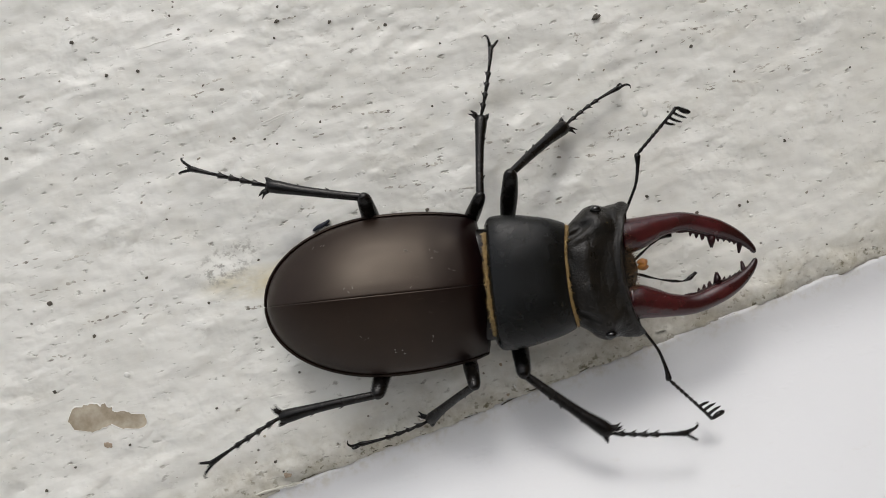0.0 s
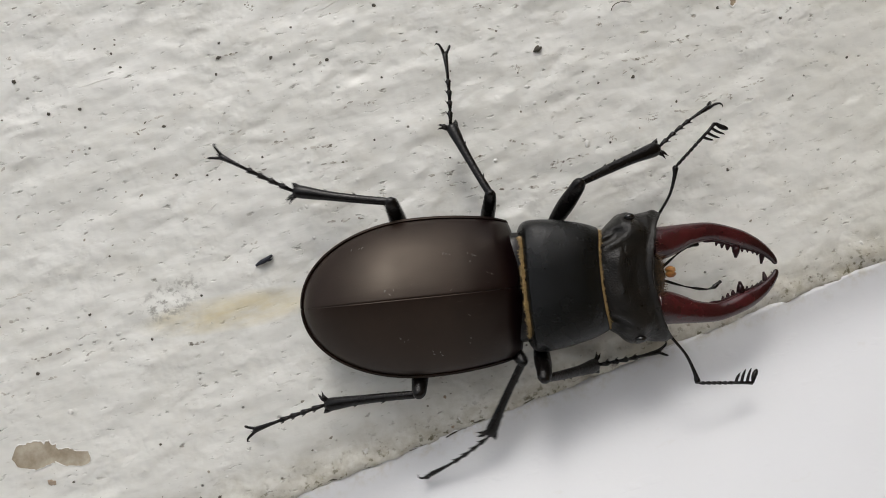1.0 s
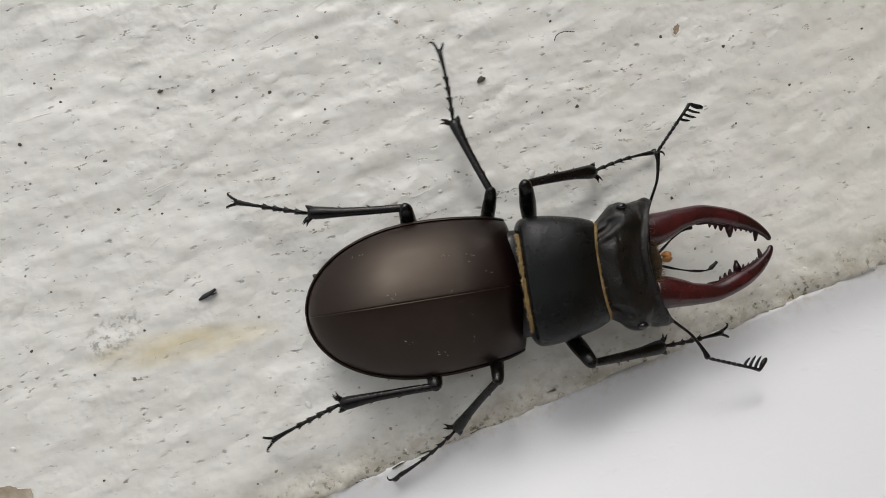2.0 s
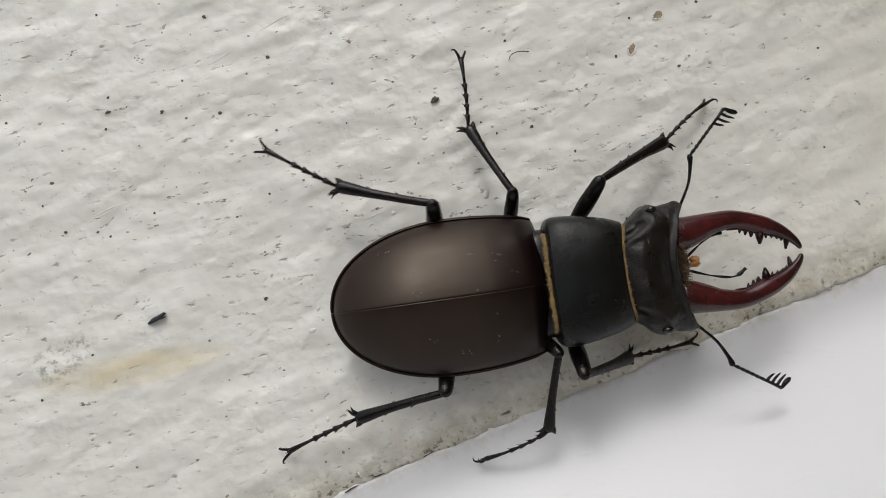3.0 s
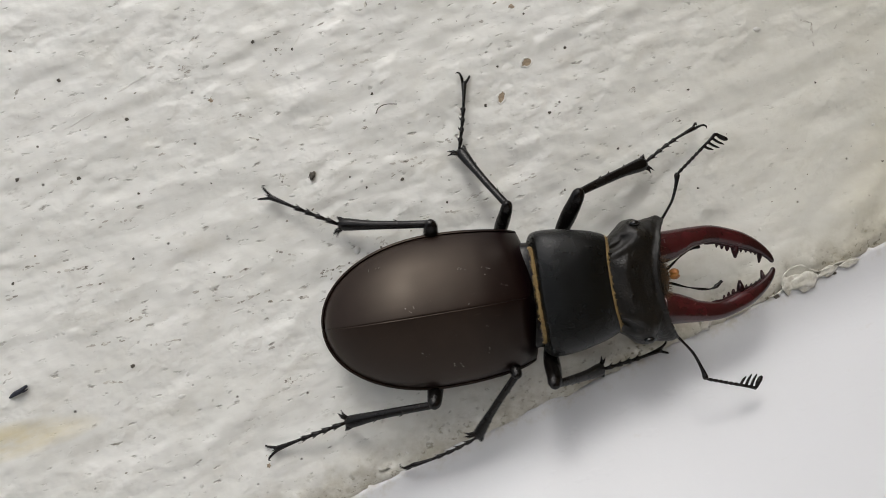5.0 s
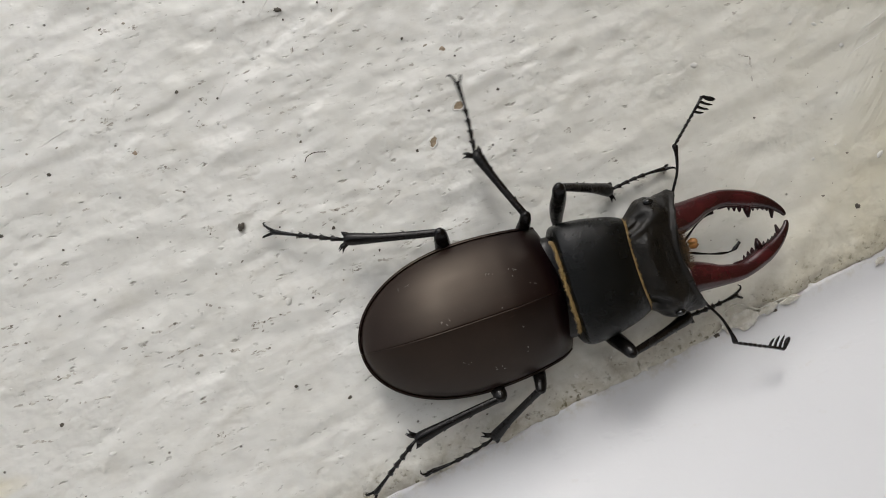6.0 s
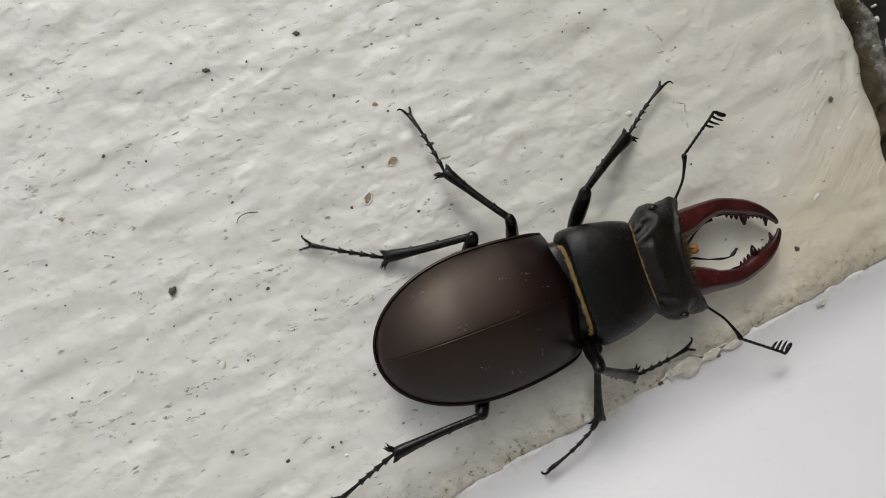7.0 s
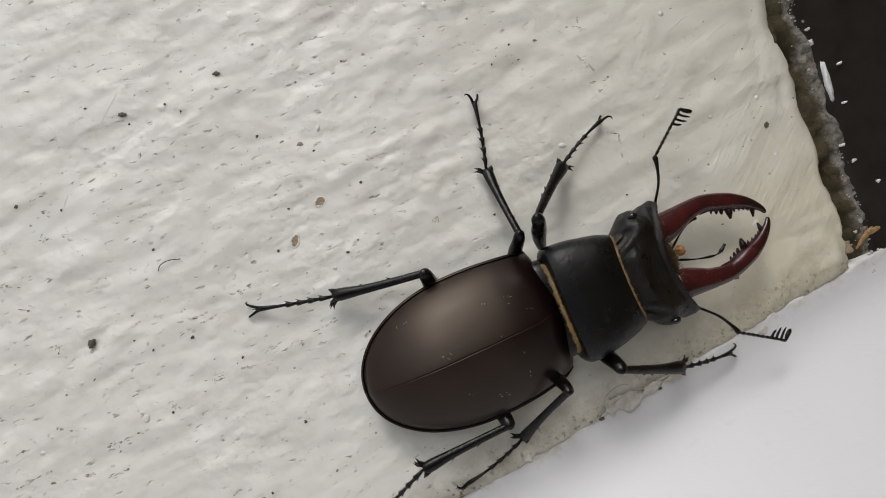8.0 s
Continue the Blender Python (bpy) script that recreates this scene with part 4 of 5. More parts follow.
bare_patch(-40.2, -27.4, ((-2.1, 0.0, 2.9, 1.9, 15), (2.4, 0.15, 2.9, 1.15, -4), (4.2, 0.9, 0.9, 0.45, 20)), 3, "large ragged patch of bared plaster where the paint flaked off")
bare_patch(52.7, 55.2, ((0, 0, 0.85, 0.62, 35),), 5, "small chip in the paint showing brown plaster", "small chips", DEEP, 0.11)
bare_patch(49.2, 49.5, ((0, 0.1, 0.85, 0.6, 70), (-0.1, -0.6, 0.4, 0.2, 100)), 6, "small chip in the paint showing brown plaster", "small chips", DEEP, 0.11)
for i, (x, y, size, stretch, turn) in enumerate(((25.8, 67.0, 0.4, 1.2, 10), (38.2, 73.3, 0.42, 1.2, 0), (-42.8, 20.9, 0.22, 1, 0),
                                                 (-46.9, 19.7, 0.22, 1, 0), (-52.2, 23.6, 0.25, 1, 0), (-24.8, 30.8, 0.3, 1.3, 30), (117.2, 43.9, 0.4, 1, 0), (123.1, 68.3, 0.45, 1, 0), (94.6, 22.6, 0.42, 1.1, 0), (104.1, 26.8, 0.35, 1.5, 10))):
    blotch("dark_grain", x, y, size, 0.18, GRIT, "tiny dark grain stuck to the paint", "grain", stretch, turn, "dark grains", 0.5, 20 + i)
for i, (x, y, size) in enumerate(((-39.6, -30.9, 0.5), (-14.8, -32.2, 0.5), (14.6, -17.8, 0.24), (19.3, -6.1, 0.3), (12.9, -13.6, 0.24), (7.4, 45.1, 0.3), (49.8, 63.5, 0.38))):
    blotch("rust_spot", x, y, size, 0.08, RUST, "small rusty brown spot on the paint", "spot", 1.1, 30 * i, "rust spots", 0.5, 40 + i)


loose_grain = blotch("loose_grain", 0, 0, 0.5, 0.35, GRIT, "dark crumb that slips down the wall", "grain", 1.15, 0, "", 0.5, 77, height=0.0)


def fibres():
    bm = bmesh.new()
    sweep(bm, spline([(-1.1, -0.85, 0.2), (-0.4, -0.3, 0.5), (0.25, 0.15, 0.5), (0.95, 0.9, 0.25)], 5), spline([(0.16,), (0.33,), (0.32,), (0.18,)], 5)[:, 0], 7)
    sweep(bm, spline([(0.0, 0.1, 0.4), (0.6, 0.1, 0.45), (1.1, 0.4, 0.2)], 5), spline([(0.12,), (0.16,), (0.06,)], 5)[:, 0], 6)
    ob = part("fibre", bm, BLUE)
    ob.matrix_world = HOME @ pose(-14.7 * MM, 2.8 * MM, 0.1 * MM)
    tagged(ob, "crumpled dark blue fibre lying on the paint", "fibre")
    bm = bmesh.new()
    sweep(bm, spline([(-1.6, -0.7, 0.15), (-1.2, 0.1, 0.25), (-0.1, 0.6, 0.25), (1.5, 0.6, 0.15)], 6), [0.07] * 19, 6)
    ob = part("hair", bm, GRIT)
    ob.matrix_world = HOME @ pose(32.3 * MM, 46.2 * MM, 0.2 * MM, 0, 0, 8)
    tagged(ob, "short curled brown hair stuck in the paint", "hair")


def lumps():
    """Dried paint and filler squeezed out along the joint."""
    rng = random.Random(12)
    for x, y, size, stretch, turn in ((96.4, 24.6, 1.1, 1.2, 60), (98.9, 25.3, 1.6, 1.35, 20), (103.0, 27.2, 1.0, 1.6, 28), (106.4, 28.6, 0.8, 1.8, 28), (82.9, 17.6, 0.9, 1.2, 20), (121.5, 35.4, 0.6, 1.4, 30)):
        bm = bmesh.new()
        bmesh.ops.create_icosphere(bm, subdivisions=4, radius=1.0)
        off = Vector((rng.uniform(0, 50), 0, 0))
        for v in bm.verts:
            k = 1 + 0.5 * noise.noise(v.co * 1.6 + off) + 0.2 * noise.noise(v.co * 3.6 + off) + 0.05 * noise.noise(v.co * 8 + off)
            v.co = Vector((v.co.x * size * stretch * k, v.co.y * size / stretch * k * 1.2, v.co.z * size * 0.27 * k))
        ob = part("paint_lump", bm, LUMP)
        ob.matrix_world = HOME @ pose(x * MM, y * MM, -0.1 * MM, 0, 0, turn)
        tagged(ob, "lump of dried white paint squeezed along the joint", "paint lump", "paint lumps")


def joint_cracks():
    """Dark cracks along the joint, and the curled lip of paint beside the lumps."""
    for start, length in ((-92, 16), (-74, 9), (-62, 14), (-44, 7), (-30, 5), (27, 7)):
        a = np.linspace(start, start + length, int(length * 2.5))
        x, y = by_joint(a, -0.15 + 0.8 * joint_wobble(a) + 0.12 * wavy(a, a * 0 + 40, 0.8, 71))
        bm = bmesh.new()
        sweep(bm, [(u, v, -0.32) for u, v in zip(x, y)], [max(0.008, 0.11 * float(wavy(t, 0.0, 2.1, 73))) for t in a], 6)
        tagged(part("joint_crack", bm, CRACK), "thin dark crack along the joint of wall and sill", "crack", "joint cracks")
    for line, thick in (((((93.2, 22.2), (95.3, 23.7), (95.5, 26.0), (97.9, 27.6), (101.1, 26.9), (104.8, 28.6), (108.2, 29.3)), 0.13)), ((((-24, -38.6), (-19, -35.6), (-15.4, -34.0), (-12.5, -33.0)), 0.16))):
        bm = bmesh.new()
        pts = spline(line, 8)
        sweep(bm, [(u, v, 0.05) for u, v in pts], [thick * (0.55 + 0.45 * math.sin(math.pi * (i + 1) / (len(pts) + 1))) + 0.05 * math.sin(i * 1.3) for i in range(len(pts))], 10, 0.8)
        tagged(part("paint_curl", bm, LUMP), "curled lip of dried white paint along the joint", "paint lump", "paint lumps")


def specks():
    """Fine dirt strewn over the paint, thicker in some places than in others."""
    rng = random.Random(5)
    bm = bmesh.new()
    done = 0
    while done < 420:
        x, y = rng.uniform(-75, 130), rng.uniform(-45, 100)
        out = (x - JOINT[0]) * S - (y - JOINT[1]) * C
        if out > -0.8 or x > float(end_x(y)) - 1 or rng.random() > 0.5 + 0.5 * float(wavy(x, y, 14, 61)):
            continue
        size = min(0.05 + rng.expovariate(1 / 0.05), 0.2)
        long = 1 if rng.random() < 0.6 else rng.uniform(1.3, 2.2)
        turn = radians(STROKE) + rng.gauss(0, 0.35)
        z = float(paint_height(np.array(x), np.array(y)))
        ring = []
        for k in range(7):
            a, r = math.tau * k / 7, size * rng.uniform(0.65, 1.2)
            u, v = r * long * math.cos(a), r * math.sin(a)
            ring.append(bm.verts.new((x + u * math.cos(turn) - v * math.sin(turn), y + u * math.sin(turn) + v * math.cos(turn), z + 0.02)))
        top = bm.verts.new((x, y, z + 0.05 + size * 0.35))
        for k in range(7):
            bm.faces.new((ring[k], ring[(k + 1) % 7], top))
        done += 1
    tagged(part("dirt_specks", bm, DIRT, smooth=False), "fine dark dirt strewn over the white paint", "dirt", kind="stuff")


def blisters():
    """Small drops and blisters that dried in the paint."""
    rng = random.Random(17)
    bm = bmesh.new()
    done = 0
    while done < 220:
        x, y = rng.uniform(-70, 132), rng.uniform(-42, 100)
        out = (x - JOINT[0]) * S - (y - JOINT[1]) * C
        if out > -1.5 or x > float(end_x(y)) - 2 or rng.random() > 0.45 + 0.55 * float(wavy(x, y, 18, 66)):
            continue
        size = min(0.10 + rng.expovariate(1 / 0.09), 0.42)
        z = float(paint_height(np.array(x), np.array(y)))
        turn, long = rng.uniform(0, math.pi), rng.uniform(1.0, 1.7)
        rings = []
        for up, wide in ((-0.3, 1.15), (0.06, 1.0), (0.28, 0.76), (0.38, 0.4)):
            ring = []
            for k in range(9):
                a = math.tau * k / 9
                u, v = size * wide * long * math.cos(a) * (1 + 0.2 * math.sin(2 * a + x)), size * wide * math.sin(a)
                ring.append(bm.verts.new((x + u * math.cos(turn) - v * math.sin(turn), y + u * math.sin(turn) + v * math.cos(turn), z + size * up)))
            rings.append(ring)
        for a, b in zip(rings, rings[1:]):
            for k in range(9):
                bm.faces.new((a[k], a[(k + 1) % 9], b[(k + 1) % 9], b[k]))
        bm.faces.new(rings[-1])
        done += 1
    tagged(part("paint_blisters", bm, DROP), "small dried drops and blisters in the white paint", "paint drops", kind="stuff")


def far_corner():
    """Flecks of paint on the black frame and bits of straw in the corner."""
    rng = random.Random(9)
    for x, y, long, wide, lean in ((134.5, 76.0, 3.5, 0.42, 107), (131.7, 82.2, 0.55, 0.38, 90), (131.2, 84.4, 0.32, 0.24, 0), (136.7, 65.4, 0.5, 0.3, 20), (138.8, 62.8, 0.5, 0.25, 30), (143.0, 59.6, 0.4, 0.3, 0), (136.8, 79.0, 0.35, 0.2, 40), (137.5, 72.5, 0.4, 0.2, 10)):
        bm = bmesh.new()
        pts = []
        for k in range(14):
            a = math.tau * k / 14
            pts.append((rng.uniform(0.8, 1.15) * long * math.cos(a), rng.uniform(0.55, 1.35) * wide * math.sin(a) + 0.25 * wide * math.sin(2.2 * math.cos(a) + x)))
        lowr = [bm.verts.new((u, v, -0.3)) for u, v in pts]
        topr = [bm.verts.new((u * 0.92, v * 0.9, 0.35)) for u, v in pts]
        for k in range(14):
            bm.faces.new((lowr[k], lowr[(k + 1) % 14], topr[(k + 1) % 14], topr[k]))
        bm.faces.new(topr)
        ob = part("paint_fleck", bm, WHITEFLECK)
        ob.matrix_world = HOME @ pose(x * MM, y * MM, -0.4 * MM, 0, 0, lean)
        tagged(ob, "white paint fleck on the black frame", "paint fleck", "paint flecks")
    bm = bmesh.new()
    for _ in range(130):
        y = rng.uniform(35, 100)
        x = float(end_x(np.array(y))) + rng.gauss(3.6, 0.9)
        size = min(0.08 + rng.expovariate(1 / 0.09), 0.4)
        made = bmesh.ops.create_icosphere(bm, subdivisions=1, radius=size)["verts"]
        for v in made:
            v.co = Vector((x, y, -0.55)) + v.co * rng.uniform(0.6, 1.3)
    tagged(part("mortar_crumbs", bm, CRUMB, smooth=False), "pale crumbs of mortar along the black frame", "crumbs", kind="stuff")
    blotch("bare_corner", 136.9, 48.3, 1.3, 0.06, DEEP, "brown bared corner where the paint ends", "paint chip", 1.2, 40, "", 0.7, 91)
    for x, y, turn, long in ((140.4, 50.2, 52, 2.4), (142.0, 51.2, 30, 1.6)):
        bm = bmesh.new()
        sweep(bm, spline([(-long, 0, 0), (-long * 0.3, 0.2, 0.35), (long * 0.5, 0.1, 0.3), (long, -0.1, 0.1)], 5), spline([(0.15,), (0.42,), (0.4,), (0.1,)], 5)[:, 0], 8, 0.4)
        ob = part("straw_bit", bm, STRAW)
        ob.matrix_world = HOME @ pose(x * MM, y * MM, -0.6 * MM, 0, 0, turn)
        tagged(ob, "dry straw-coloured bit in the corner", "straw", "straw bits")


BITS = []     # broken bits of dirt: (x, y, half length, half width, turn), all on the plan


def dirt_streaks():
    """All the broken bits of dirt in the brush grooves."""
    rng = random.Random(8)
    bm = bmesh.new()
    for x, y, long, wide, turn in BITS:
        ring = []
        for k in range(9):
            a, r = math.tau * k / 9, rng.uniform(0.6, 1.15)
            u, v = r * long * math.cos(a), r * wide * math.sin(a)
            px, py = x + u * math.cos(turn) - v * math.sin(turn), y + u * math.sin(turn) + v * math.cos(turn)
            ring.append(bm.verts.new((px, py, float(paint_height(np.array(px), np.array(py))) + 0.015)))
        top = bm.verts.new((x, y, float(paint_height(np.array(x), np.array(y))) + 0.05))
        for k in range(9):
            bm.faces.new((ring[k], ring[(k + 1) % 9], top))
    tagged(part("dirt_streaks", bm, STREAK), "broken streaks of grey dirt in the brush grooves", "dirt", kind="stuff")


def grains(*spots):
    for i, (x, y, size) in enumerate(spots):
        blotch("dark_grain", x, y, size * 0.85, 0.10, GRIT, "tiny dark grain stuck to the paint", "grain", 1.1, 40 * i, "dark grains", 0.5, 120 + i)


def dirt_dashes(*lines):
    for x, y, long, turn in lines:
        rng = random.Random(int(abs(x * 71 + y * 13)))
        way = radians(turn)
        spots = []
        for _ in range(max(3, int(long * 1.9))):
            f, off = rng.uniform(-0.5, 0.5) * long, rng.gauss(0, 0.05 * long ** 0.5)
            spots.append((x + f * math.cos(way) - off * math.sin(way), y + f * math.sin(way) + off * math.cos(way), rng.uniform(0.14, 0.5), rng.uniform(0.07, 0.2), way + rng.gauss(0, 0.2)))
        BITS.extend(spots)


def dirt_dabs(*spots):
    for x, y, size in spots:
        rng = random.Random(int(abs(x * 59 + y * 23)))
        BITS.extend([(x + rng.gauss(0, 0.4) * size, y + rng.gauss(0, 0.3) * size, rng.uniform(0.08, 0.32), rng.uniform(0.05, 0.16), radians(STROKE) + rng.gauss(0, 0.6)) for _ in range(int(6 + 5 * size))])


def scratches(*lines):
    for x, y, long, turn in lines:
        way = radians(turn)
        bm = bmesh.new()
        pts = []
        for k in range(15):
            f = (k / 14 - 0.5) * long
            px, py = x + f * math.cos(way), y + f * math.sin(way) + 0.05 * math.sin(k * 0.7 + x)
            pts.append((px, py, float(paint_height(np.array(px), np.array(py))) + 0.01))
        sweep(bm, pts, [0.02 + 0.07 * math.sin(math.pi * (k + 0.5) / 15) * (0.7 + 0.3 * math.sin(k * 1.9)) for k in range(15)], 6, 0.7)
        tagged(part("brush_ridge", bm, FLAKE), "fine raised brush mark in the white paint", "brush mark", "brush marks")


grains((-38.2, 27.6, 0.2), (-9.6, 32.6, 0.3), (-17.5, 31.7, 0.3), (-24.9, 28.4, 0.2), (-28.5, 13.4, 0.25), (-24.3, 13.9, 0.2), (-22.5, 13.5, 0.2), (-16.9, 17.4, 0.2), (-31.9, 16.7, 0.18), (-58.6, 6.4, 0.3), (35.3, 36.1, 0.3), (30.2, 34.5, 0.2), (50.8, 24.0, 0.25), (45.1, 13.6, 0.25), (-50.1, -12.6, 0.4), (-37.7, -7.5, 0.25), (-43.5, -16.3, 0.3), (-47.7, -24.5, 0.3), (-25.7, -24.2, 0.22), (-16.8, -30.7, 0.25), (-46.8, -37.8, 0.25), (-28.8, -9.9, 0.22), (-22.8, -3.1, 0.2), (-43.6, -34.4, 0.2), (-36.7, -30.5, 0.2), (42.1, 33.2, 0.2), (8.3, 33.3, 0.15), (27.7, 35.8, 0.15), (12.5, 54.1, 0.3), (18.1, 53.7, 0.2))
grains((-3.9, 41.4, 0.3), (51.8, 62.6, 0.2), (43.8, 64.5, 0.25), (46.9, 48.1, 0.25), (31.2, 13.1, 0.3), (38.9, 11.7, 0.35), (-0.3, 7.0, 0.35), (31.3, 68.7, 0.2), (33.4, 67.8, 0.18), (21.0, 67.7, 0.2), (30.0, 48.3, 0.22), (26.6, 65.8, 0.18), (46.3, 14.3, 0.2), (48.3, 54.1, 0.2), (9.7, 20.7, 0.15), (-25.0, 32.8, 0.22), (-27.9, 44.2, 0.2), (-13.4, 46.0, 0.3), (56.7, 47.9, 0.3), (67.8, 43.5, 0.2), (-1.5, 31.1, 0.2), (32.9, 25.9, 0.2), (58.5, 58.1, 0.25), (78.3, 53.5, 0.2), (80.8, 79.4, 0.2), (78.1, 76.2, 0.15), (99.3, 56.7, 0.2))
dirt_dashes((-22.9, 31.5, 3.2, 21), (-42.3, 15.1, 2.2, 13), (-34.7, 18.8, 2.7, 18), (-20.7, 20.6, 2.4, 33), (-32.8, 20.7, 3.1, 34), (-9.1, 19.8, 4.8, 13), (-14.6, 19.9, 3.2, 23), (-6.1, 26.2, 2.0, 48), (-52.6, 11.1, 3.0, 24), (-5.2, 9.7, 3.2, 18), (-2.5, 27.2, 2.0, 18), (-16.6, 5.1, 1.4, 28), (-16.8, 15.5, 1.6, 28), (-50.5, -10.9, 4.5, 23), (-47.1, -5.8, 4.5, 20), (-54.1, -7.4, 3.0, 23), (-47.3, -9.3, 3.0, 17), (-42.5, -13.8, 6.0, 22), (-23.3, -9.9, 3.9, 15), (-41.4, -16.6, 1.4, 7), (-47.0, -19.6, 3.0, 2), (36.1, 37.9, 5.2, 28))
dirt_dashes((44.1, 32.0, 5.2, 8), (46.4, 34.5, 3.5, 32), (53.9, 37.7, 4.4, 28), (13.1, 20.9, 4.1, 28), (-59.6, 17.4, 4.5, 13), (15.3, 55.4, 2.7, 29), (-0.6, 49.2, 1.9, 14), (7.1, 51.5, 2.3, 35), (3.9, 48.9, 1.9, 24), (12.1, 43.3, 1.9, -8), (13.6, 40.2, 1.5, -8), (3.6, 39.0, 1.5, 24), (4.0, 53.3, 3.5, 50), (28.0, 61.8, 2.0, -73), (45.2, 60.6, 2.5, 29), (28.0, 52.7, 3.2, 24), (34.2, 38.4, 6.4, 18), (29.2, 43.1, 2.0, 8), (19.1, 24.2, 3.1, -11), (26.9, 22.6, 6.2, 20), (8.0, 18.1, 2.2, 22), (15.2, 17.6, 5.3, 27))
dirt_dashes((10.3, 16.7, 2.2, 1), (-0.6, 13.5, 4.3, 16), (4.0, 10.5, 4.4, 13), (-3.3, 10.1, 2.9, 16), (20.9, 17.5, 4.6, 16), (-2.3, 4.7, 4.3, 10), (18.5, 10.5, 0.9, 21), (-18.6, 44.1, 2.4, 73), (-9.9, 32.4, 1.6, 38), (-6.7, 17.8, 3.9, 16), (0.7, 36.7, 1.6, 17), (-12.5, 34.7, 2.3, 28), (4.0, 35.5, 1.2, -34), (26.2, 18.1, 4.1, 21), (91.6, 84.5, 1.9, -81), (91.1, 82.7, 2.7, 3), (93.7, 76.6, 4.8, -33), (95.1, 74.4, 3.2, 14), (102.3, 66.0, 1.3, 58), (98.5, 64.3, 3.5, -81), (97.2, 66.3, 2.3, 1))
dirt_dabs((39.1, 30.3, 1.28), (25.2, 21.5, 1.28), (18.1, 35.0, 0.8), (-53.7, 26.9, 0.8), (50.3, 35.0, 0.64), (2.1, 62.0, 0.96), (6.2, 62.8, 0.8), (16.0, 49.8, 0.96), (21.4, 5.8, 1.2), (33.1, 26.7, 1.2), (41.7, 42.5, 1.12), (16.2, 53.2, 0.64), (-30.6, 38.5, 1.12), (-21.5, 38.7, 0.8), (3.4, 49.1, 1.12), (76.9, 48.6, 0.96), (69.6, 52.7, 0.8), (11.3, 43.2, 0.96), (7.4, 45.2, 0.8), (95.2, 72.9, 0.64))
scratches((-41.0, 25.1, 5.4, 25), (-22.2, 17.5, 6.7, 33), (-22.9, 9.4, 2.0, 58), (24.1, 68.1, 5.0, 66), (21.3, 61.7, 1.6, 54), (18.8, 55.4, 2.8, 74), (-10.1, 40.7, 4.8, 38), (-23.2, 17.2, 5.3, 32), (13.6, 20.4, 3.2, 31), (-3.6, 46.5, 4.8, 38), (111.2, 81.7, 8.8, 40), (114.1, 82.7, 7.9, 41), (117.7, 70.1, 7.8, 37), (108.4, 84.3, 5.8, 38), (120.8, 78.4, 5.0, 43), (114.9, 77.3, 5.9, 39), (118.7, 73.7, 5.9, 41))
dirt_streaks(), fibres(), lumps(), joint_cracks(), specks(), blisters(), far_corner()


# ---- what moves ----
def bearing(az, el):
    az, el = radians(az), radians(el)
    return Vector((math.cos(az) * math.cos(el), math.sin(az) * math.cos(el), math.sin(el)))


FOOT_ROLL = {("front", 1): -62, ("middle", 1): 25, ("hind", 1): -15, ("front", -1): 12, ("middle", -1): -62, ("hind", -1): 20}


def step_leg(kind, side, rows):
    """Rows: seconds, the knee's place, then bearing and rise of shin and foot, in the beetle's space."""
    _, _, shin, thigh, foot = LEGS[kind, side]
    hip = Vector(HIPS[kind])
    hip.y *= side
    shins, thighs, feet = [], [], []
    for t, x, y, z, a1, e1, a2, e2 in rows:
        knee = Vector((x, y, z))
        m = pose(*(knee * MM), 0, -e1, a1)
        ankle = (knee + LENGTHS[kind][0] * bearing(a1, e1)) * MM
        way = knee - hip
        lift = math.degrees(math.atan2(way.z, math.hypot(way.x, way.y)))
        shins.append((t, m))
        thighs.append((t, m.inverted() @ pose(*(knee * MM), 0, -lift, math.degrees(math.atan2(way.y, way.x)))))
        feet.append((t, m.inverted() @ pose(*ankle, 0, -e2, a2) @ pose(0, 0, 0, FOOT_ROLL[kind, side])))
    walk(shin, shins)
    walk(thigh, thighs)
    walk(foot, feet)


def wave_feeler(side, base, nods, rows):
    """Rows: seconds, bearing and rise of the first joint and of the comb, in the head's space."""
    scape, club = FEELERS[side]
    first, second = [], []
    for (t, nod), (_, a1, e1, a2, e2) in zip(nods, rows):
        turn = pose(*(HEAD_PIVOT * MM), 0, 0, nod) @ pose(*(-HEAD_PIVOT * MM))
        m = turn @ pose(*(Vector(base) * MM), 0, -e1, a1)
        elbow = (Vector(base) + 7.0 * bearing(a1, e1)) * MM
        first.append((t, m))
        second.append((t, m.inverted() @ turn @ pose(*elbow, 0, -e2, a2)))
    walk(scape, first)
    walk(club, second)


